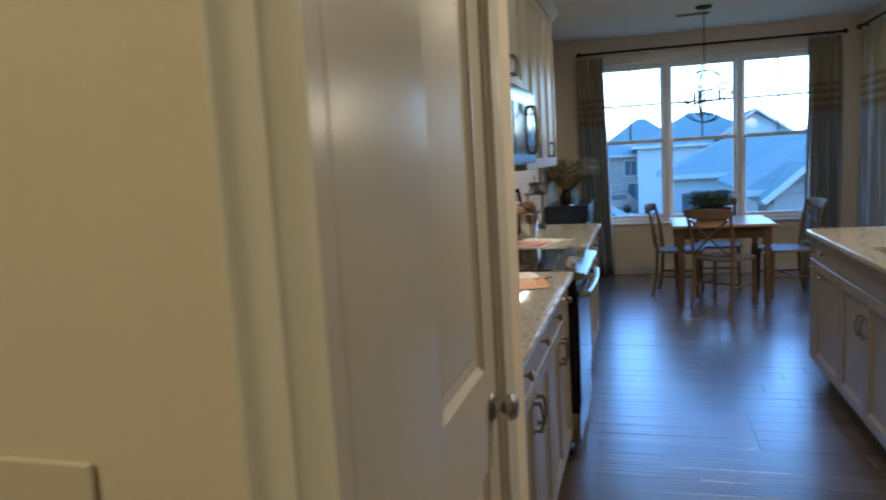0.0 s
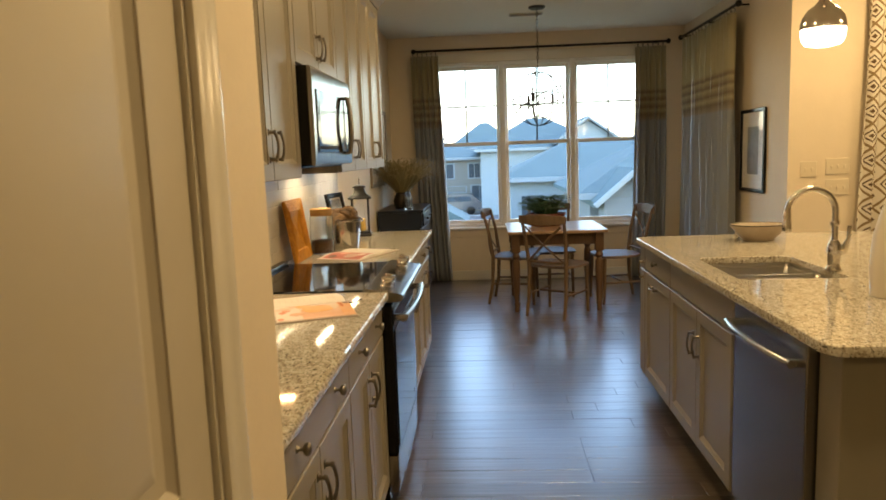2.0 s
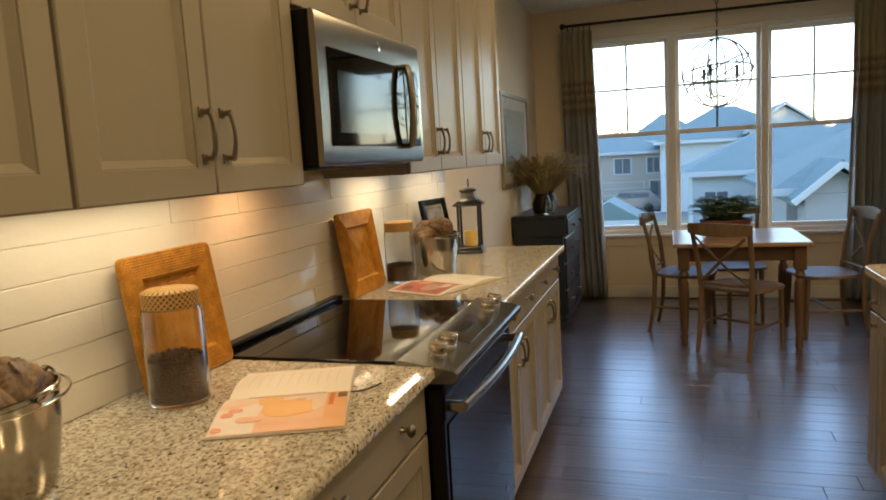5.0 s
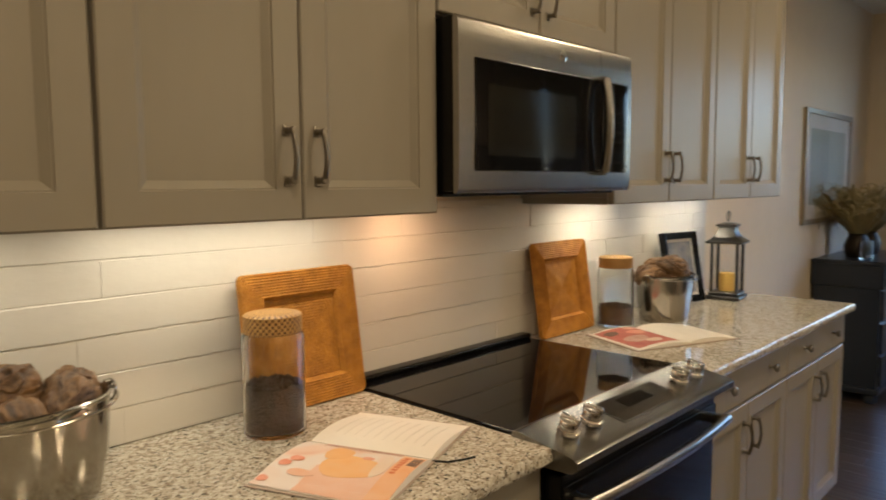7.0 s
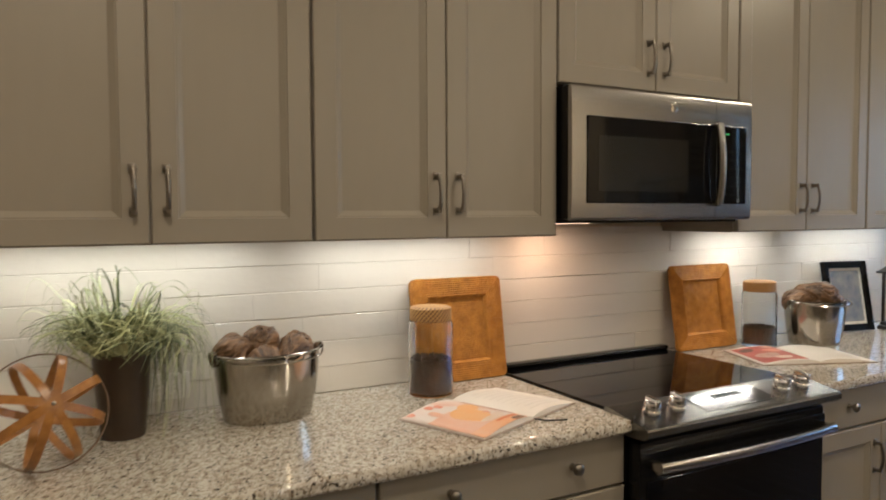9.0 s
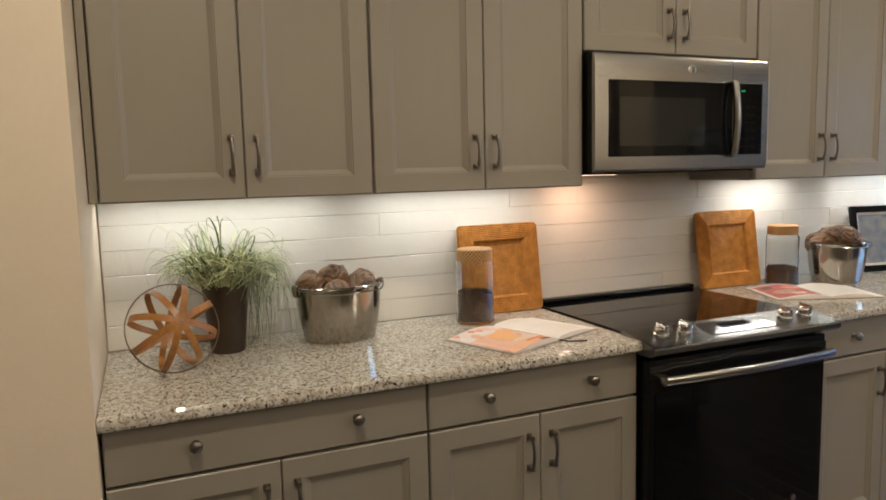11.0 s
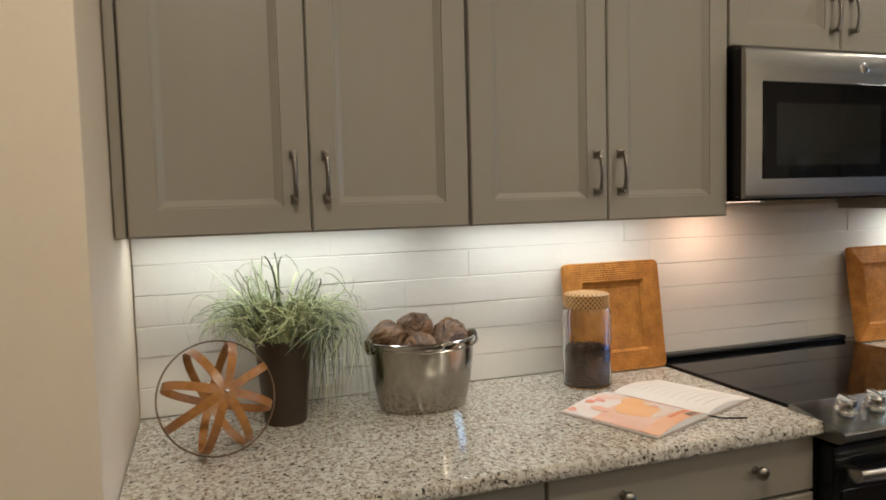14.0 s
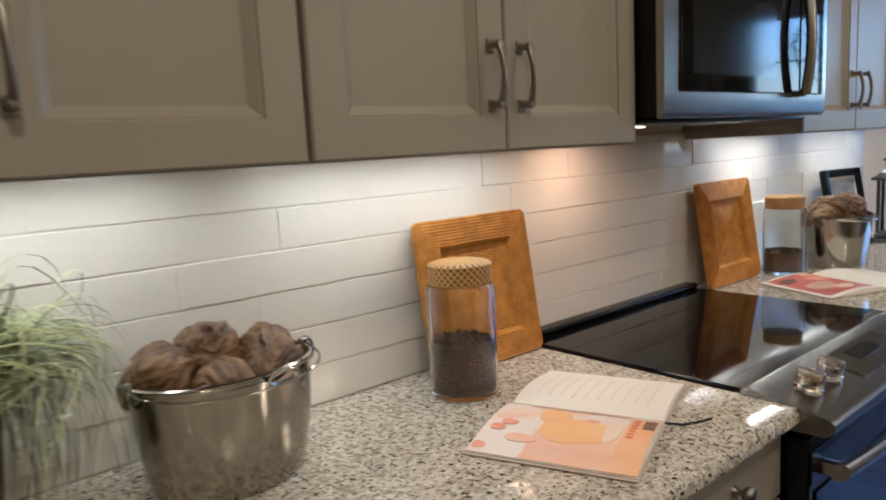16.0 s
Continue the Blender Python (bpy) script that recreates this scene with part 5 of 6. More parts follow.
def book(m, photo, label, ribbon):
    b = thing("open_book", m, label, "book", "open cookbooks")
    part("cover", box((-0.213, -0.136, 0.0), (0.213, 0.136, 0.003), 0.001), M_COVER, b)
    for s in (-1, 1):
        part("page_block", page_block(s), M_PAPER, b)
    ph = part("photograph", photo_sheet(-1, 0.06, 0.995, -0.1315, 0.1315, 0.0012) if ribbon else photo_sheet(-1, 0.14, 0.93, -0.115, 0.118, 0.0012), photo, b, "glossy printed photograph")
    if ribbon:
        part("peach_ground", photo_sheet(-1, 0.55, 0.985, -0.1312, 0.045, 0.0016), M_PEACH, ph)
        part("title_column", photo_sheet(-1, 0.10, 0.985, -0.1310, -0.088, 0.0020), M_TITLE, ph)
        part("pattern_strip", photo_sheet(-1, 0.035, 0.105, -0.082, 0.085, 0.0018), M_STRIP, ph)
        part("orange_fruit", photo_blob(0.50, -0.018, 0.20, 0.066, 0.0021), M_FRUIT, ph)
        part("orange_fruit", photo_blob(0.27, 0.030, 0.14, 0.030, 0.0022), M_FRUIT, ph)
        part("white_dish", photo_blob(0.40, -0.072, 0.22, 0.014, 0.0024), M_DISH, ph)
        for u, v, q, w in ((0.50, 0.094, 0.016, 3.0), (0.60, 0.108, 0.014, 3.6), (0.88, 0.118, 0.012, 4.0), (0.30, -0.033, 0.013, 2.6), (0.72, 0.060, 0.030, 1.8)):
            part("coral_petal", photo_blob(u, v, q * w, q, 0.0024), M_CORAL if q < 0.02 else M_PEACH, ph)
        for u in (0.14, 0.24):
            part("dark_square", photo_sheet(-1, u, u + 0.085, -0.1295, -0.111, 0.0025), M_DARKPRINT, ph)
        for k in range(7):
            part("title_letter", photo_sheet(-1, 0.15 + 0.055 * k, 0.18 + 0.055 * k, -0.104, -0.094, 0.0025), M_INK, ph)
        part("ribbon", tube([(0.004, -0.130, 0.0035), (0.012, -0.160, 0.002), (0.035, -0.185, 0.002), (0.055, -0.20, 0.002)], 0.0022, 6, flat=0.4), M_BLACK, b, "thin dark ribbon marker")
    else:
        for u, v, ru, ry, ink in ((0.35, 0.04, 0.16, 0.030, M_CORAL), (0.62, -0.03, 0.20, 0.040, M_STRIP), (0.45, -0.075, 0.14, 0.022, M_DISH), (0.75, 0.07, 0.12, 0.026, M_DARKPRINT), (0.30, 0.095, 0.10, 0.014, M_PEACH)):
            part("printed_shape", photo_blob(u, v, ru, ry, 0.0017), ink, ph)
    for k in range(10):
        part("text_line", photo_sheet(1, 0.18 + 0.03 * (k % 2), 0.86, -0.10 + 0.022 * k, -0.0965 + 0.022 * k, 0.0009), M_GREYINK, b)
    return b


book(pose(0.420, 3.727, CT, 0, 0, 111.7), M_PHOTO, "open cookbook showing an orange photograph, lying on granite", True)
book(pose(0.357, 5.086, CT, 0, 0, 67.8), M_PHOTO2, "open cookbook showing a red photograph past the range", False)


def artichoke(m, seed):
    """A dry pointed bulb wrapped in a few papery leaves whose edges run from end to end."""
    bm = bmesh.new()
    bmesh.ops.create_icosphere(bm, subdivisions=5, radius=1.0)
    R, off = 0.0475, Vector((seed * 1.7, seed * 0.6, 0))
    for v in bm.verts:
        d = v.co.normalized()
        th, ph = math.atan2(d.y, d.x) / (2 * math.pi), math.asin(max(-1, min(1, d.z))) / math.pi + 0.5
        warp = noise.noise(d * 1.6 + off)
        body = math.sqrt(max(0.0, 1 - d.z * d.z))
        leaf = (th * 4 + 0.45 * ph + 0.6 * warp + 0.13 * seed) % 1.0
        lip = 0.17 * leaf ** 1.3 * body
        rib = 0.05 * math.sin(2 * math.pi * (th * 17 + 1.6 * warp + 0.8 * ph)) * body * (0.5 + 0.5 * noise.noise(d * 5 + off))
        q = 0.92 + lip + rib + 0.10 * warp + 0.03 * noise.noise(d * 7 + off)
        tip = 0.16 * max(0.0, d.z - 0.72) / 0.28
        v.co = Vector((d.x * q * (1 - 0.30 * max(0.0, d.z)), d.y * q * (1 - 0.30 * max(0.0, d.z)), d.z * (q * 1.25 + tip))) * R
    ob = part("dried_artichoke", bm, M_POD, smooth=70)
    ob.matrix_world = m
    return tagged(ob, "dried brown artichoke head in a tin tub", "dried artichoke", "dried artichokes")


def tub(m, seed):
    t = thing("tin_tub", m, "oval galvanized tin tub filled with dried artichokes", "tub", "tin tubs")
    prof = [(0, 0.004), (0.088, 0.004), (0.092, 0.0), (0.096, 0.003), (0.097, 0.010), (0.108, 0.07), (0.113, 0.12), (0.1145, 0.165), (0.118, 0.170), (0.118, 0.174), (0.1145, 0.176), (0.111, 0.172), (0.105, 0.08), (0.094, 0.012), (0, 0.008)]
    part("body", lathe(prof, 48, sx=0.88, sy=1.18), M_TIN, t)
    for s in (-1, 1):
        part("ring_handle", tube(arc(0, 2 * math.pi, 14, lambda a: (0.02 * math.cos(a), s * (0.143 + 0.003 * math.sin(a)), 0.163 + 0.018 * math.sin(a)))[:-1], 0.0028, 6, closed=True), M_TIN, t)
        part("ear", box((-0.008, s * 0.137 - 0.004, 0.163), (0.008, s * 0.137 + 0.007, 0.182), 0.002), M_TIN, t)
    bail = [(0.112 * math.sin(a) ** 0.8 + 0.004, -0.141 * math.cos(a), 0.172 - 0.014 * math.sin(a)) for a in [math.pi * k / 30 for k in range(1, 30)]]
    part("bail_handle", tube([(0.0, -0.143, 0.172)] + bail + [(0.0, 0.143, 0.172)], 0.0022, 6), M_TIN, t, "thin wire bail resting on the rim")
    part("grip_loop", tube([(0.106 - 0.006 * math.cos(a), 0.035 + 0.026 * math.cos(a), 0.166 + 0.008 * math.sin(a)) for a in [2 * math.pi * k / 18 for k in range(18)]], 0.0026, 6, closed=True), M_TIN, t)
    base = m.translation
    rr = random.Random(seed)
    spots = [(-0.018, -0.086, 0.172), (0.032, -0.020, 0.146), (-0.030, -0.002, 0.190), (0.024, 0.064, 0.164), (-0.030, 0.088, 0.164)]
    if seed % 2:
        spots.append((0.035, -0.01, 0.205))
    for i, (x, y, z) in enumerate(spots):
        v = m.to_3x3() @ Vector((x, y, z))
        artichoke(pose(*(base + v), rr.uniform(65, 110), rr.uniform(-30, 30), rr.uniform(0, 360)), seed * 20 + i)
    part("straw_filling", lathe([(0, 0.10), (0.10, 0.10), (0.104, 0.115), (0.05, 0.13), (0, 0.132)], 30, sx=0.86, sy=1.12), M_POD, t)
    return t


tub(pose(0.176, 3.20, CT, 0, 0, 4), 2)
tub(pose(0.210, 5.405, CT, 0, 0, 0), 3)


def blades(count, seed, rise, reach, width, droop, r0=0.03, steps=6, fan=(0.0, 360.0)):
    """Arching strips that leave a middle, rise and hang over."""
    rr = random.Random(seed)
    bm = bmesh.new()
    for _ in range(count):
        a = radians(rr.uniform(*fan))
        h, out, w = rise * rr.uniform(0.35, 1.0), reach * rr.uniform(0.35, 1.0), width * rr.uniform(0.6, 1.2)
        dr, tw = droop * rr.uniform(0.15, 1.0), rr.uniform(-1.5, 1.5)
        dr *= 0.95 + 0.45 * math.sin(a) - 0.85 * max(0.0, math.cos(a)) ** 2
        q = r0 * math.sqrt(rr.random())
        b0 = Vector((q * math.cos(a + 0.4), q * math.sin(a + 0.4), 0))
        last = None
        for k in range(steps + 1):
            u = k / steps
            ang = a + tw * u * u
            curl = 0.030 * math.sin(8 * u + 9 * tw) * u
            p = b0 + Vector((curl, -curl, 0)) + Vector((out * u * math.cos(ang), out * u * math.sin(ang), h * math.sin(min(1.0, u * 1.5) * math.pi / 2) - dr * u ** 2.4))
            s = Vector((-math.sin(ang), math.cos(ang), 0.3 * tw)) * (w * (1 - 0.85 * u ** 2) / 2)
            row = (bm.verts.new(p - s), bm.verts.new(p + Vector((0, 0, w * 0.15))), bm.verts.new(p + s))
            if last:
                bm.faces.new((last[0], last[1], row[1], row[0])), bm.faces.new((last[1], last[2], row[2], row[1]))
            last = row
    return bm


def fountain(count, seed, rise, reach, drop, width, r0, steps=10, fan=(0.0, 360.0)):
    """Narrow blades that rise from a tuft, arch over and hang, each with a bend of its own."""
    rr = random.Random(seed)
    bm = bmesh.new()
    for _ in range(count):
        a = radians(rr.uniform(*fan))
        q = r0 * math.sqrt(rr.random())
        h, out, dr = rise * rr.uniform(0.55, 1.05), reach * rr.uniform(0.25, 1.0), drop * rr.uniform(0.1, 1.0)
        wd, tw, ph = width * rr.uniform(0.6, 1.2), rr.uniform(-1.0, 1.0), rr.uniform(0, 6.28)
        dr *= (0.75 + 0.25 * math.sin(a)) * (1 - 0.7 * max(0.0, math.cos(a)))
        b0 = Vector((q * math.cos(a), q * math.sin(a), 0))
        last = None
        for k in range(steps + 1):
            u = k / steps
            ang = a + tw * u * u
            arch = h * (2.3 * u - 1.55 * u * u) - dr * u ** 2.6
            c, sn = math.cos(ang), math.sin(ang)
            d = out * (1 - (1 - u) ** 1.7)
            wob = 0.011 * math.sin(5.5 * u + ph) * u
            p = b0 + Vector((d * c - wob * sn, d * sn + wob * c, arch + 0.006 * math.sin(9 * u + ph) * u))
            sd = Vector((-sn, c, 0.35 * tw)) * (wd * (1 - 0.85 * u ** 2) / 2)
            row = (bm.verts.new(p - sd), bm.verts.new(p + Vector((0, 0, wd * 0.15))), bm.verts.new(p + sd))
            if last:
                bm.faces.new((last[0], last[1], row[1], row[0])), bm.faces.new((last[1], last[2], row[2], row[1]))
            last = row
    return bm


pl_ = thing("potted_grass", pose(0.165, 2.857, CT), "drooping variegated grass plant in a tapered brown pot", "potted plant")
part("pot", lathe([(0, 0), (0.048, 0), (0.0505, 0.004), (0.0665, 0.196), (0.069, 0.199), (0.0695, 0.208), (0.064, 0.210), (0.060, 0.19), (0, 0.182)], 36), M_TERRA, pl_, "tapered dark brown pot")
g = part("foliage", fountain(520, 3, 0.165, 0.185, 0.21, 0.0062, 0.052), M_LEAF, pl_, "arching pale green grass blades", smooth=60)
g.location = (0, 0, 0.18)
g3 = part("foliage", fountain(120, 5, 0.14, 0.19, 0.40, 0.0054, 0.048, 11, (52, 125)), M_LEAF, pl_, "trailing pale green grass blades", smooth=60)
g3.location = (0, 0, 0.18)
g2 = part("foliage", fountain(60, 8, 0.26, 0.19, 0.20, 0.0048, 0.04), M_LEAF, pl_, "upright pale green grass blades", smooth=60)
g2.location = (0, 0, 0.18)

sb = thing("strap_sphere", pose(0.338, 2.70, CT + 0.1205, 12, -20, 9), "decorative sphere of bent wood straps round a thin hoop", "decorative sphere")
BR = 0.1175
for k in range(4):
    th = math.pi * k / 4 + 0.25
    dirv = Vector((0, math.cos(th), math.sin(th)))
    side = Vector((0, -math.sin(th), math.cos(th)))
    bm = bmesh.new()
    n = 48
    rows = []
    for i in range(n):
        a = 2 * math.pi * i / n
        c_ = Vector((math.cos(a), 0, 0)) + dirv * math.sin(a)
        rk = BR - 0.0015 * k
        rows.append([bm.verts.new(c_ * r + side * w) for r, w in ((rk, -0.0086), (rk, 0.0086), (rk - 0.0022, 0.0086), (rk - 0.0022, -0.0086))])
    for i in range(n):
        x, y_ = rows[i], rows[(i + 1) % n]
        for q in range(4):
            bm.faces.new((x[q], x[(q + 1) % 4], y_[(q + 1) % 4], y_[q]))
    part("strap", bm, M_STRAP, sb)
part("wire_hoop", tube([(0, (BR + 0.002) * math.cos(a), (BR + 0.002) * math.sin(a)) for a in [2 * math.pi * k / 48 for k in range(48)]], 0.0019, 6, closed=True), M_HOOP, sb, "thin brown hoop")
for s in (-1, 1):
    part("rivet", lathe([(0, 0), (0.0045, 0), (0.004, 0.002), (0, 0.003)], 12), M_KNOB, sb).matrix_basis = pose(s * (BR + 0.0003), 0, 0, 0, 90 * s, 0)


def framed(name, m, w, h, frame_w, mat_w, frame_mat, art, label, depth=0.022):
    """A framed picture: lies in the yz plane, faces +x, stands on its lower edge."""
    f = thing(name, m, label, "picture frame")
    for a, b in (((0, -w / 2, 0), (depth, -w / 2 + frame_w, h)), ((0, w / 2 - frame_w, 0), (depth, w / 2, h)), ((0, -w / 2 + frame_w, 0), (depth, w / 2 - frame_w, frame_w)), ((0, -w / 2 + frame_w, h - frame_w), (depth, w / 2 - frame_w, h))):
        part("frame_bar", box(a, b, 0.003), frame_mat, f)
    part("mat_board", box((0.002, -w / 2 + frame_w, frame_w), (depth * 0.45, w / 2 - frame_w, h - frame_w)), M_MATBOARD, f)
    i = frame_w + mat_w
    part("print", box((depth * 0.45, -w / 2 + i, i), (depth * 0.45 + 0.001, w / 2 - i, h - i)), art, f)
    g = part("glazing", box((depth * 0.62, -w / 2 + frame_w, frame_w), (depth * 0.62 + 0.0015, w / 2 - frame_w, h - frame_w)), M_PANE, f)
    g.visible_shadow = False
    return f


framed("photo_frame", pose(0.115, 5.80, CT, 0, -11, -12), 0.24, 0.31, 0.030, 0.012, M_BLACK, M_ART2, "black-framed photograph leaning on the tiles behind the tub")
framed("framed_print", pose(0.002, 8.24, 1.16), 1.06, 0.75, 0.035, 0.09, M_SILVER, mat("landscape_print", (0.30, 0.34, 0.27), 0.6, spots=(0.42, 0.44, 0.40), scale=6), "champagne-framed landscape print on the wall over the dresser")
pf = framed("framed_print", pose(EX - 0.002, 7.23, 1.05, 0, 0, 180), 0.52, 0.67, 0.028, 0.115, M_BLACK, M_ART, "black-framed grey print with a wide mat on the nook wall")

# lantern
M_PEWTER = mat("dark_pewter", (0.10, 0.097, 0.092), 0.3, 0.9, vary=0.25, scale=30)
ln_ = thing("lantern", pose(0.20, 6.04, CT, 0, 0, 8) @ Matrix.Scale(1.17, 4), "pewter candle lantern with glass sides on the counter end", "lantern")
part("base", box((-0.062, -0.062, 0), (0.062, 0.062, 0.016), 0.004), M_PEWTER, ln_)
part("tray", box((-0.054, -0.054, 0.0165), (0.054, 0.054, 0.030), 0.004), M_PEWTER, ln_)
for sx in (-1, 1):
    for sy in (-1, 1):
        part("post", box((sx * 0.046 - 0.005, sy * 0.046 - 0.005, 0.0305), (sx * 0.046 + 0.005, sy * 0.046 + 0.005, 0.215), 0.001), M_PEWTER, ln_)
for k in range(4):
    g = part("pane", box((-0.0405, 0.0445, 0.031), (0.0405, 0.0462, 0.214)), M_PANE, ln_)
    g.visible_shadow = False
    g.matrix_basis = pose(0, 0, 0, 0, 0, 90 * k)
bm = bmesh.new()
rs = [[bm.verts.new((sx * r, sy * r, z)) for sx, sy in ((-1, -1), (1, -1), (1, 1), (-1, 1))] for r, z in ((0.05, 0.2155), (0.066, 0.2155), (0.066, 0.223), (0.052, 0.232), (0.038, 0.246), (0.031, 0.262), (0.029, 0.277), (0.036, 0.280), (0.036, 0.288), (0.018, 0.294))]
for a, b in zip(rs, rs[1:]):
    for k in range(4):
        bm.faces.new((a[k], a[(k + 1) % 4], b[(k + 1) % 4], b[k]))
bm.faces.new(rs[0]), bm.faces.new(rs[-1])
part("roof", bm, M_PEWTER, ln_, "stepped pewter roof")
part("loop", tube(arc(0, 2 * math.pi, 14, lambda a: (0, 0.02 * math.cos(a), 0.318 + 0.02 * math.sin(a)))[:-1], 0.0025, 6, closed=True), M_PEWTER, ln_)
part("candle", lathe([(0, 0), (0.028, 0), (0.0285, 0.002), (0.0285, 0.066), (0.026, 0.070), (0.01, 0.066), (0, 0.066)], 24, at=(0, 0, 0.0305)), M_CANDLE, ln_, "yellow pillar candle")

# ---- island things ----
bw = thing("oval_bowl", pose(2.545, 5.22, CT) @ Matrix.Diagonal((1, 1, 0.84, 1)), "oval stoneware bowl with a dark rim on the island", "bowl")
part("bowl", lathe([(0, 0), (0.085, 0), (0.09, 0.004), (0.13, 0.045), (0.168, 0.098), (0.170, 0.104), (0.164, 0.105), (0.125, 0.05), (0.08, 0.012), (0, 0.010)], 40, sx=0.88, sy=0.66), M_BOWL, bw)
part("rim", tube([(0.88 * 0.168 * math.cos(a), 0.66 * 0.168 * math.sin(a), 0.105) for a in [2 * math.pi * k / 40 for k in range(40)]], 0.0035, 6, closed=True), M_IRON, bw, "dark glazed rim")
vs_ = thing("bottle_vase", pose(2.425, 3.70, CT), "tall white ceramic bottle vase on the island", "vase")
part("body", lathe([(0, 0), (0.068, 0), (0.072, 0.006), (0.075, 0.10), (0.070, 0.20), (0.05, 0.28), (0.030, 0.34), (0.026, 0.42), (0.030, 0.43), (0.022, 0.43), (0.022, 0.40), (0, 0.38)], 32), mat("white_ceramic", (0.62, 0.57, 0.50), 0.3, vary=0.05, scale=12), vs_)

# ---- nook things ----
tp = thing("table_planter", pose(1.62, 8.02, 0.7415), "red clay planter with dark green succulents on the table", "potted plant")
part("planter", lathe([(0, 0), (0.12, 0), (0.125, 0.004), (0.155, 0.10), (0.162, 0.104), (0.162, 0.118), (0.15, 0.118), (0.145, 0.10), (0, 0.095)], 36, sx=1.15, sy=0.9), M_PLANTER, tp)
g = part("foliage", blades(320, 21, 0.19, 0.20, 0.024, 0.04, 0.10, 5), M_DARKLEAF, tp, "dense dark green pointed leaves", smooth=60)
g.location = (0, 0, 0.10)
for y_, seed, rise in ((8.20, 31, 0.50), (8.50, 37, 0.44)):
    v = thing("dried_arrangement", pose(0.22, y_, 0.9315), "dried grass fronds in a dark vase on the dresser", "dried plant", "dried arrangements on the dresser")
    part("vase", lathe([(0, 0), (0.06, 0), (0.075, 0.03), (0.08, 0.08), (0.06, 0.13), (0.05, 0.15), (0.056, 0.16), (0.048, 0.16), (0, 0.14)], 24), M_IRON, v)
    f = part("fronds", fountain(300, seed, rise * 0.85, 0.38, 0.24, 0.013, 0.035, 8), M_FROND, v, "dry olive and tan fronds", smooth=60)
    f.location = (0, 0, 0.14)
gl = thing("glass_vase", pose(0.30, 8.10, 0.9315), "small clear glass vase on the dresser", "vase")
part("glass", lathe([(0, 0), (0.035, 0), (0.038, 0.005), (0.038, 0.12), (0.035, 0.12), (0.034, 0.008), (0, 0.007)], 24), M_GLASS, gl)


def plate(m, w, h, gang, label):
    p = thing("switch_plate", m, label, "switch plate", "wall plates")
    part("plate", box((-w / 2, -0.008, 0), (w / 2, -0.0005, h), 0.003), M_PLATE, p)
    for k in range(gang):
        x = (k - (gang - 1) / 2) * 0.046
        part("rocker", box((x - 0.006, -0.014, h / 2 - 0.012), (x + 0.006, -0.008, h / 2 + 0.012), 0.002), M_PLATE, p)
    return p


plate(pose(3.395, 6.58, 1.185), 0.115, 0.115, 2, "beige double switch plate on the wall")
plate(pose(3.60, 6.58, 1.20), 0.165, 0.115, 3, "beige triple switch plate on the wall")
plate(pose(3.60, 6.58, 1.05), 0.165, 0.115, 3, "beige triple switch plate below another")
hp = plate(pose(0.535, HY, 1.145), 0.17, 0.115, 3, "beige triple switch plate on the hall wall")
ot = thing("wall_outlet", pose(0.0128, 2.972, 0.985), "white outlet plate on the tiles behind the plant", "outlet")
part("plate", box((0, -0.058, -0.036), (0.005, 0.058, 0.036), 0.002), M_WINFRAME, ot)
for y_ in (-0.021, 0.021):
    rc = part("receptacle", box((0.005, y_ - 0.015, -0.017), (0.007, y_ + 0.015, 0.017), 0.002), M_WINFRAME, ot)
    for z_ in (-0.006, 0.006):
        part("slot", box((0.007, y_ - 0.004, z_ - 0.0012), (0.0073, y_ + 0.004, z_ + 0.0012)), M_SOCKET, rc)
vt = thing("ceiling_vent", pose(1.48, 8.25, CEIL), "white slotted ceiling air vent", "air vent")
part("frame", box((-0.16, -0.06, -0.008), (0.16, 0.06, -0.001), 0.002), M_TRIM, vt)
for k in range(5):
    part("slat", box((-0.145, -0.045 + 0.02 * k, -0.012), (0.145, -0.038 + 0.02 * k, -0.0081)), M_SOCKET, vt)


def lattice_cloth():
    """White cloth printed with brown diamonds inside diamonds."""
    m = mat("lattice_print_cloth", (0.66, 0.62, 0.54), 0.8)
    n, l, p = nodes_of(m)
    tc, sep = n.new("ShaderNodeTexCoord"), n.new("ShaderNodeSeparateXYZ")
    l.new(tc.outputs["Object"], sep.inputs[0])
    out = []
    for axis, period in ((0, 0.11), (2, 0.17)):
        d, f, s, a = n.new("ShaderNodeMath"), n.new("ShaderNodeMath"), n.new("ShaderNodeMath"), n.new("ShaderNodeMath")
        d.operation, d.inputs[1].default_value = "DIVIDE", period
        f.operation = "FRACT"
        s.operation, s.inputs[1].default_value = "SUBTRACT", 0.5
        a.operation = "ABSOLUTE"
        l.new(sep.outputs[axis], d.inputs[0]), l.new(d.outputs[0], f.inputs[0]), l.new(f.outputs[0], s.inputs[0]), l.new(s.outputs[0], a.inputs[0])
        out.append(a.outputs[0])
    add, r = n.new("ShaderNodeMath"), n.new("ShaderNodeValToRGB")
    add.operation = "ADD"
    l.new(out[0], add.inputs[0]), l.new(out[1], add.inputs[1]), l.new(add.outputs[0], r.inputs[0])
    r.color_ramp.interpolation = "CONSTANT"
    e = r.color_ramp.elements
    white, brown = (0.66, 0.62, 0.54, 1), (0.10, 0.06, 0.03, 1)
    e[0].position, e[0].color, e[1].position, e[1].color = 0.0, brown, 0.10, white
    for at_, c in ((0.2, brown), (0.28, white), (0.44, (0.22, 0.15, 0.07, 1)), (0.56, white), (0.9, brown)):
        x = e.new(at_)
        x.color = c
    l.new(r.outputs[0], p.inputs["Base Color"])
    return m


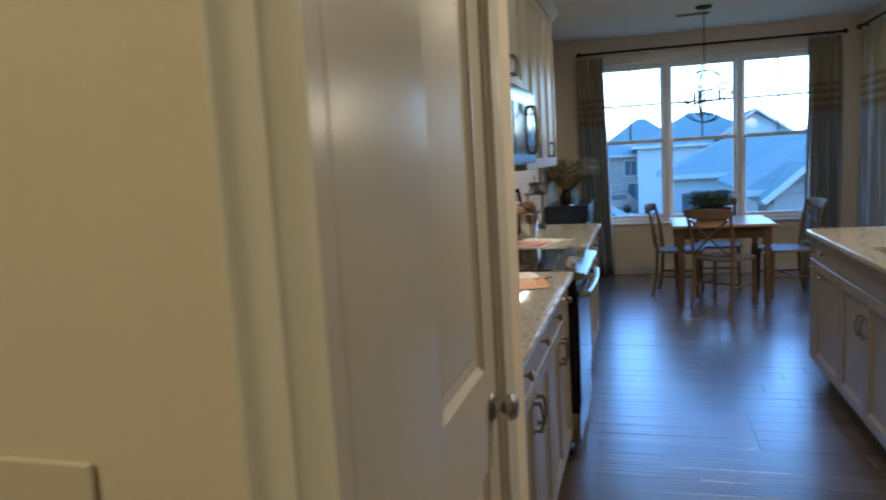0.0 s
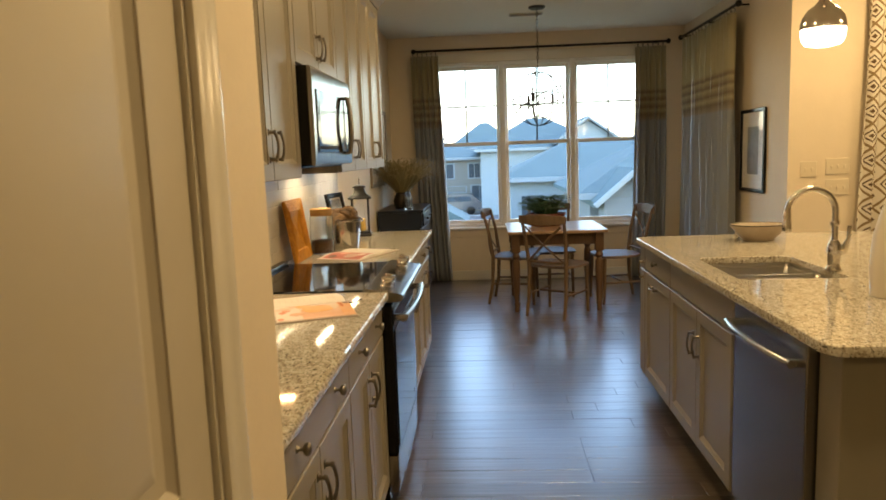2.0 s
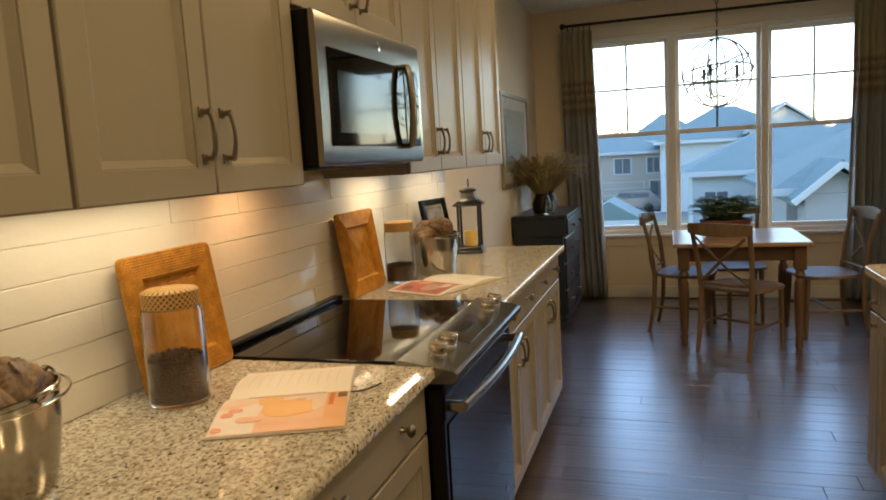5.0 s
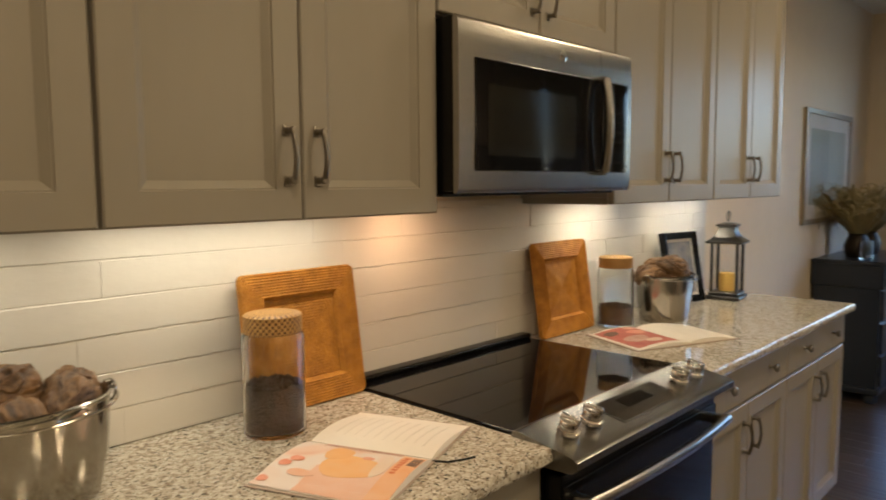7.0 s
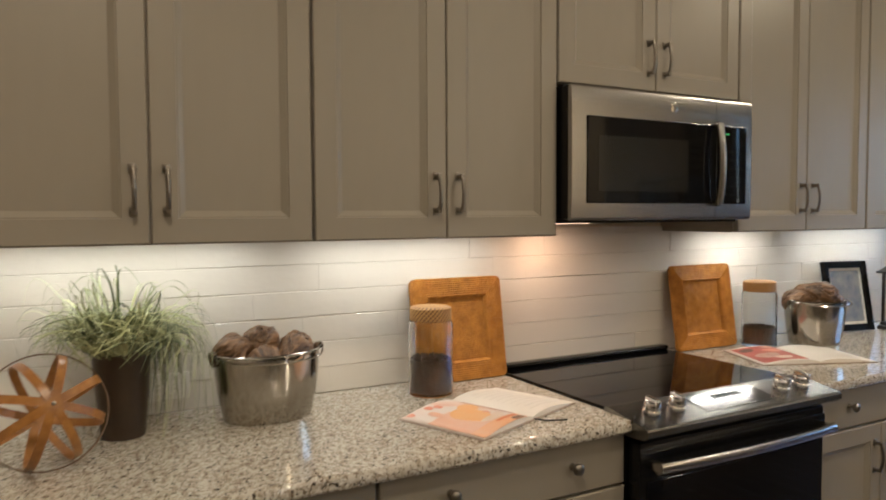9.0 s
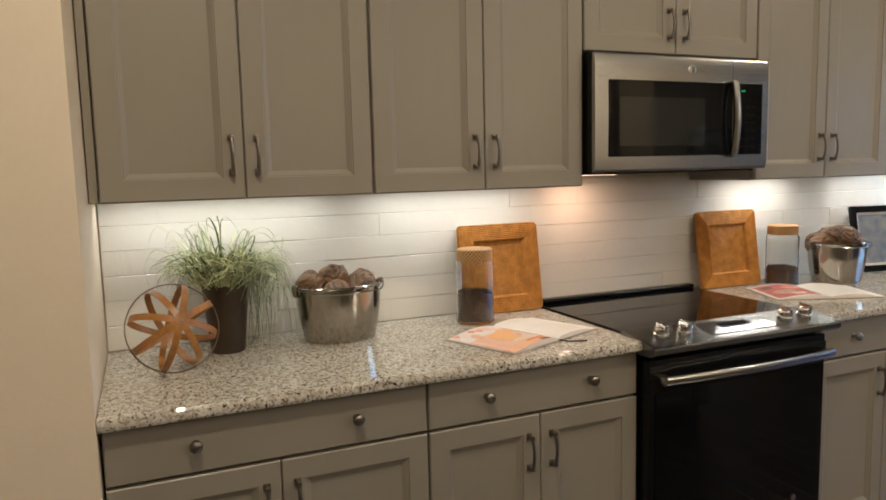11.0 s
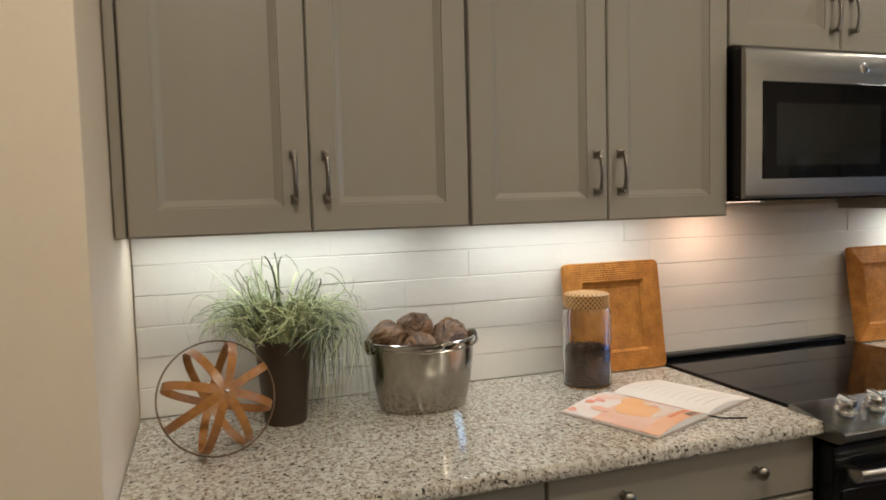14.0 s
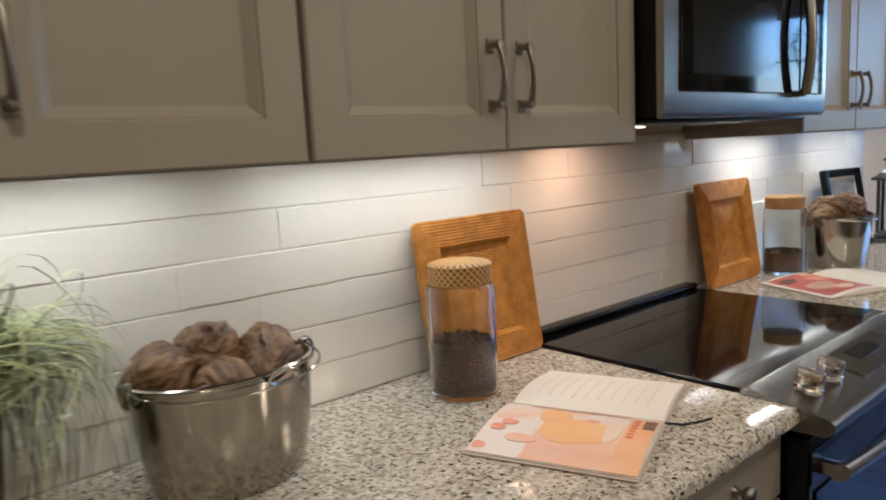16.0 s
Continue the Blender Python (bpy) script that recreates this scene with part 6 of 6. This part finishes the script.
lc = curtain("curtain", pose(4.04, 6.47, 0.02), 0.62, 2.5, 7, 0, "white curtain with a brown diamond lattice print")
for ch_ in lc.children:
    if ch_.name.startswith("panel"):
        ch_.data.materials[0] = lattice_cloth()
rod("curtain_rod", (3.78, 6.47, 2.565), (4.9, 6.47, 2.565), (0, 0.109, 0))

# ---- outside ----
GZ = -3.5
M_LAWN = mat("winter_lawn", (0.09, 0.11, 0.04), 0.9, spots=(0.13, 0.12, 0.06), scale=0.6)
M_ASPH = mat("asphalt", (0.10, 0.10, 0.10), 0.9, vary=0.2, scale=3)
M_CONC = mat("concrete_drive", (0.34, 0.33, 0.31), 0.9, vary=0.15, scale=2)
# blue daylight and haze put into the shingle, white siding and fascia colours
M_SHINGLE = mat("blue_lit_grey_shingle", (0.085, 0.14, 0.146), 0.9, vary=0.3, scale=9, stretch=(1, 6, 6))
M_SIDEW = mat("blue_lit_white_siding", (0.25, 0.305, 0.32), 0.7, vary=0.08, scale=3, stretch=(0.3, 0.3, 9))
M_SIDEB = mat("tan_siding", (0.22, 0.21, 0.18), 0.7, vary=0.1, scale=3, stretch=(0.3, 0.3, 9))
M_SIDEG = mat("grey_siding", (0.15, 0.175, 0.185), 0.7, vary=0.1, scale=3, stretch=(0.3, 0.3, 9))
M_FASCIA = mat("blue_lit_white_fascia", (0.25, 0.30, 0.31), 0.6, vary=0.05)
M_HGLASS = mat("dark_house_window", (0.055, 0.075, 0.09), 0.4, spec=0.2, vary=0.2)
M_BARK = mat("bare_bark", (0.10, 0.085, 0.075), 0.9, vary=0.3)
bm = bmesh.new()
bm.faces.new([bm.verts.new(v) for v in ((-2500, 9.6, GZ), (2500, 9.6, GZ), (2500, 4500, GZ), (-2500, 4500, GZ))])
tagged(part("ground", bm, M_LAWN, smooth=0), "dull winter lawn outside the window", "ground", kind=SETTING)
tagged(part("road", box((-60, 52, GZ - 0.1), (60, 57.5, GZ + 0.02)), M_ASPH), "grey asphalt street between the houses", "road", kind=SETTING)
tagged(part("pavement", box((-5.2, 57.51, GZ - 0.1), (0.6, 62, GZ + 0.04)), M_CONC), "pale concrete driveway", "driveway", kind=SETTING)


def house(m, w, d, eave, ridge, siding, label, along="x", gables=(), windows=(), garage=None):
    """Walls from the ground to the eaves and a roof with overhang; the front faces -y; ridge along x or y, or hipped."""
    h = thing("house", m, label, "house", "neighbouring houses")
    part("wall", box((0, 0, GZ), (w, d, eave), 0.02), siding, h)
    o = 0.45

    def roof(x0, x1, y0, y1, z0, z1, along, hip=0.0):
        bm = bmesh.new()
        if along == "x":
            a, b = (x0 + hip, (y0 + y1) / 2, z1), (x1 - hip, (y0 + y1) / 2, z1)
        else:
            a, b = ((x0 + x1) / 2, y0 + hip, z1), ((x0 + x1) / 2, y1 - hip, z1)
        t = 0.16
        low = [bm.verts.new(v) for v in ((x0, y0, z0), (x1, y0, z0), (x1, y1, z0), (x0, y1, z0))]
        mid = [bm.verts.new((v.co.x, v.co.y, z0 + t)) for v in low]
        ra, rb = bm.verts.new((a[0], a[1], z1 + t)), bm.verts.new((b[0], b[1], z1 + t))
        bm.faces.new(low)
        for k in range(4):
            bm.faces.new((low[k], low[(k + 1) % 4], mid[(k + 1) % 4], mid[k]))
        if along == "x":
            bm.faces.new((mid[0], mid[1], rb, ra)), bm.faces.new((mid[2], mid[3], ra, rb)), bm.faces.new((mid[1], mid[2], rb)), bm.faces.new((mid[3], mid[0], ra))
        else:
            bm.faces.new((mid[1], mid[2], rb, ra)), bm.faces.new((mid[3], mid[0], ra, rb)), bm.faces.new((mid[0], mid[1], ra)), bm.faces.new((mid[2], mid[3], rb))
        return bm
    r = part("roof", roof(-o, w + o, -o, d + o, eave, ridge, along if along != "hip" else "x", min(w, d) / 2 if along == "hip" else 0.0), M_SHINGLE, h, "grey shingle roof", smooth=0)
    part("fascia", box((-o - 0.03, -o - 0.06, eave - 0.05), (w + o + 0.03, -o - 0.001, eave + 0.17)), M_FASCIA, r)
    for gx, gw, ge, gp in gables:
        part("wall", box((gx, -1.2, GZ), (gx + gw, 0.2, ge), 0.02), siding, h)
        bm = bmesh.new()
        f = [bm.verts.new(v) for v in ((gx, -1.2, ge), (gx + gw, -1.2, ge), (gx + gw / 2, -1.2, gp - 0.15))]
        k = [bm.verts.new((v.co.x, 2.5, v.co.z)) for v in f]
        bm.faces.new(f), bm.faces.new(k)
        for i in range(3):
            bm.faces.new((f[i], f[(i + 1) % 3], k[(i + 1) % 3], k[i]))
        part("gable_wall", bm, siding, h, smooth=0)
        for s in (0, 1):
            x0, x1 = (gx - 0.35, gx + gw / 2) if s == 0 else (gx + gw + 0.35, gx + gw / 2)
            dz = (gp - ge) / (gw / 2) * 0.35
            bm = bmesh.new()
            q = [bm.verts.new((x, yy, z)) for x, z, yy in ((x0, ge - dz, -1.55), (x1, gp, -1.55), (x1, gp, 4.5), (x0, ge - dz, 4.5))]
            q2 = [bm.verts.new((v.co.x, v.co.y, v.co.z + 0.18)) for v in q]
            bm.faces.new(q), bm.faces.new(q2)
            for i in range(4):
                bm.faces.new((q[i], q[(i + 1) % 4], q2[(i + 1) % 4], q2[i]))
            gr = part("gable_roof", bm, M_SHINGLE, h, smooth=0)
            part("rake_board", tube([(x0, -1.58, ge - dz + 0.06), (x1, -1.58, gp + 0.06)], 0.11, 4), M_FASCIA, gr)
    for wx, wz, ww, wh, wy in windows:
        wd = part("window", box((wx - 0.1, wy - 0.06, wz - 0.1), (wx + ww + 0.1, wy - 0.005, wz + wh + 0.1)), M_FASCIA, h, "white framed window")
        for i in range(2):
            part("pane", box((wx + i * ww / 2 + 0.03, wy - 0.075, wz), (wx + (i + 1) * ww / 2 - 0.03, wy - 0.061, wz + wh)), M_HGLASS, wd)
    if garage:
        gx, gw = garage
        gd = part("garage_door", box((gx, -0.06, GZ), (gx + gw, -0.005, GZ + 2.2)), M_FASCIA, h, "pale panelled garage door")
        for i in range(4):
            part("door_panel", box((gx + 0.1, -0.08, GZ + 0.08 + i * 0.54), (gx + gw - 0.1, -0.061, GZ + 0.54 + i * 0.54)), M_SIDEB, gd)
    return h


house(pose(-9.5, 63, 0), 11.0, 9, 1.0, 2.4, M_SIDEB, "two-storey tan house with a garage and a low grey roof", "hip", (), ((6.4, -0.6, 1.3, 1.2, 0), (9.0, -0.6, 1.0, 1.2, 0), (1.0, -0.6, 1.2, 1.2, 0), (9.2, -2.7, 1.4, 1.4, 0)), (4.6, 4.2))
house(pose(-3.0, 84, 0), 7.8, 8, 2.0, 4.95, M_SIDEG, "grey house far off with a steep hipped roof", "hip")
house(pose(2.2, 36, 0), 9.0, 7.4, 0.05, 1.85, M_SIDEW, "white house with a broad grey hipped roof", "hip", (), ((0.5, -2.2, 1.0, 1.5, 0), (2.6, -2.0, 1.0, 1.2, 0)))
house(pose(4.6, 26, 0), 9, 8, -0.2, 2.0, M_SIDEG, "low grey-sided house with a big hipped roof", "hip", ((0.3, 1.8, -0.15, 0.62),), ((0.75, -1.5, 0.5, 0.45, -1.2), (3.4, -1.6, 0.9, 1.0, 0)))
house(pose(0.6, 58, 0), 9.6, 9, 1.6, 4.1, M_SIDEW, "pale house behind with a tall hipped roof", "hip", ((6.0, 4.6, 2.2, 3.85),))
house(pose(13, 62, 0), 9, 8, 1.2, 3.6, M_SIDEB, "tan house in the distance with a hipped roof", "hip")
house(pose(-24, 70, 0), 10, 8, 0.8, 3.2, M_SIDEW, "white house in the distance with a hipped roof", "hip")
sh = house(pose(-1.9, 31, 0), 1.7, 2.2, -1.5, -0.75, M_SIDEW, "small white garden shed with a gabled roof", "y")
sh.name = "garden_shed"
tagged(sh, category="shed")

car = thing("car", pose(-3.9, 58.6, GZ + 0.04), "dark parked sport utility car on the driveway", "car")
M_CARP = mat("dark_blue_car_paint", (0.03, 0.035, 0.05), 0.25, vary=0.1, coat=0.6)
bm = bmesh.new()
prof = [(0, 0.45), (0.02, 0.85), (0.9, 1.0), (1.55, 1.62), (3.6, 1.68), (4.35, 1.1), (4.5, 0.9), (4.5, 0.4), (0.1, 0.35)]
ends = [[bm.verts.new((x, yy + (0.12 if z > 1.2 else 0) * (1 if yy == 0 else -1), z)) for x, z in prof] for yy in (0, 1.8)]
for k in range(len(prof)):
    j = (k + 1) % len(prof)
    bm.faces.new((ends[0][k], ends[0][j], ends[1][j], ends[1][k]))
bm.faces.new(ends[0]), bm.faces.new(ends[1])
bd = part("body", bm, M_CARP, car)
for x0, x1 in ((1.35, 2.35), (2.45, 3.6)):
    part("window", box((x0, 0.03, 1.08), (x1, 0.06, 1.5)), M_HGLASS, bd)
for x in (0.85, 3.6):
    for yy in (0.0, 1.8):
        whl = part("wheel", lathe([(0, -0.1), (0.2, -0.1), (0.34, -0.08), (0.35, 0), (0.34, 0.08), (0.2, 0.1), (0, 0.1)], 20), M_BLACK, car)
        whl.matrix_basis = pose(x, yy, 0.35, 90, 0, 0)


def bare_tree(m, height, seed):
    t = thing("bare_tree", m, "leafless winter tree beyond the houses", "tree", "distant bare trees")
    rr = random.Random(seed)
    part("trunk", tube([(0, 0, 0), (0.1, 0, height * 0.3), (0, 0.1, height * 0.6)], [0.22, 0.16, 0.08], 8), M_BARK, t)
    bm = bmesh.new()

    def limb(p, d, ln, r, depth):
        q = p + d * ln
        tube([tuple(p), tuple((p + q) / 2 + Vector((rr.uniform(-.1, .1), rr.uniform(-.1, .1), 0.05)) * ln), tuple(q)], [r, r * 0.8, r * 0.5], 4, bm)
        if depth:
            for _ in range(4):
                e = (d + Vector((rr.uniform(-0.8, 0.8), rr.uniform(-0.8, 0.8), rr.uniform(-0.1, 0.6)))).normalized()
                limb(p + d * ln * rr.uniform(0.4, 1.0), e, ln * rr.uniform(0.5, 0.75), r * 0.55, depth - 1)
    for k in range(8):
        a = k * 2.4
        limb(Vector((0, 0, height * (0.25 + 0.05 * k))), Vector((math.cos(a) * 0.7, math.sin(a) * 0.7, 0.7)).normalized(), height * 0.28, 0.09, 2)
    part("crown", bm, M_BARK, t, "tangle of bare twigs")
    return t


tr = bare_tree(pose(-9, 110, GZ), 9.5, 4)
for x, yy, s in ((-14, 118, 40), (-4.5, 120, 100), (-6.5, 104, 170), (3, 125, 10), (20, 115, 60), (26, 122, 200), (14, 128, 300), (-20, 112, 250)):
    copy_thing(tr, pose(x, yy, GZ, 0, 0, s))


# ---- floor ----
rnd = random.Random(7)
bm = box((-1.72, -1.72, -0.14), (7.32, HY + 0.12, -0.016))
box((-0.12, HY + 0.12, -0.14), (7.32, 9.47, -0.016), bm=bm)
fl = setting("floor", bm, M_CABIN, "dark brown hand-scraped hardwood plank floor", "floor")
PW = 0.124
plank_meshes = {}


def plank_mesh(length):
    if length not in plank_meshes:
        bm = box((0.0007, 0.0007, -0.0155), (length - 0.0007, PW - 0.0007, 0.0), 0.0012)
        bmesh.ops.recalc_face_normals(bm, faces=bm.faces)
        me = bpy.data.meshes.new("plank")
        bm.to_mesh(me)
        bm.free()
        me.materials.append(M_FLOOR)
        plank_meshes[length] = me
    return plank_meshes[length]


rest = bmesh.new()
made = 0
y = -1.6
row = 0
while y < WY:
    x = -1.6 if y < HY else (DX - 0.1 if y < 2.35 else 0.0)
    first = True
    right = EX if y > 6.6 else 7.2
    while x < right:
        ln = rnd.choice((0.3, 0.45, 0.6, 0.75)) if first else rnd.choice((0.75, 0.9, 1.05, 1.2))
        first = False
        near = x < 2.3 and x + ln > 0.4 and y > 0.9
        if near and made < 300:
            ob = new("plank", plank_mesh(ln))
            ob.parent = fl
            ob.location = (x, y, rnd.uniform(-0.0006, 0.0006))
            made += 1
        else:
            a, b = (x + 0.001, y + 0.001), (min(x + ln, right) - 0.001, y + PW - 0.001)
            vs = [rest.verts.new((a[0], a[1], 0)), rest.verts.new((b[0], a[1], 0)), rest.verts.new((b[0], b[1], 0)), rest.verts.new((a[0], b[1], 0))]
            lo = [rest.verts.new((v.co.x, v.co.y, -0.0155)) for v in vs]
            rest.faces.new(vs)
            for k in range(4):
                rest.faces.new((vs[k], lo[k], lo[(k + 1) % 4], vs[(k + 1) % 4]))
        x += ln
    y += PW
    row += 1
tagged(part("outer_planks", rest, M_FLOOR, fl, "dark plank flooring of the outer rooms", smooth=0), kind="stuff")

# ---- backsplash tiles ----
bs = setting("backsplash", box((0.0005, 2.524, 0.915), (0.0098, 6.236, BOT + 0.018)), M_GROUT, "white glazed handmade subway tile backsplash", "backsplash")
TL, TH = 0.3, 0.0757
tile_meshes = []
for k in range(6):
    bm = bmesh.new()
    cols = []
    for c in range(6):
        yy = 0.0001 + (TL - 0.0002) * c / 5
        hi, lo, bow = ((0.0021 if q < 6 else 0.0011) * noise.noise(Vector((yy * 11, k * 7.7, q))) for q in (1.3, 5.1, 9.7))
        cols.append([bm.verts.new(v) for v in ((0.0, yy, 0.0003), (0.0072 + bow, yy, 0.0003 + abs(lo)), (0.0086 + bow, yy, 0.0024 + lo), (0.0080 + bow, yy, TH - 0.0022 + hi), (0.0068 + bow, yy, TH - 0.0004 - abs(hi)), (0.0, yy, TH - 0.0004))])
    for a, b in zip(cols, cols[1:]):
        for q in range(5):
            bm.faces.new((a[q], b[q], b[q + 1], a[q + 1]))
    bm.faces.new(cols[0]), bm.faces.new(cols[-1])
    bmesh.ops.recalc_face_normals(bm, faces=bm.faces)
    me = bpy.data.meshes.new("tile")
    bm.to_mesh(me)
    bm.free()
    me.materials.append(M_TILE)
    tile_meshes.append(me)
for r in range(6):
    y = 2.525
    first = True
    while y < 6.235:
        ln = TL
        if first:
            ln = (0.3, 0.15, 0.22, 0.08, 0.27, 0.18)[r]
            first = False
        ln = min(ln, 6.2355 - y)
        if ln > 0.03:
            ob = new("tile", rnd.choice(tile_meshes))
            ob.parent = bs
            ob.location = (0.0036 + rnd.uniform(-0.00025, 0.00025), y, 0.9155 + r * TH)
            ob.rotation_euler = (0, radians(rnd.uniform(-0.5, 0.5)), radians(rnd.uniform(-0.3, 0.3)))
            ob.scale = (1, ln / TL, 1)
        y += ln
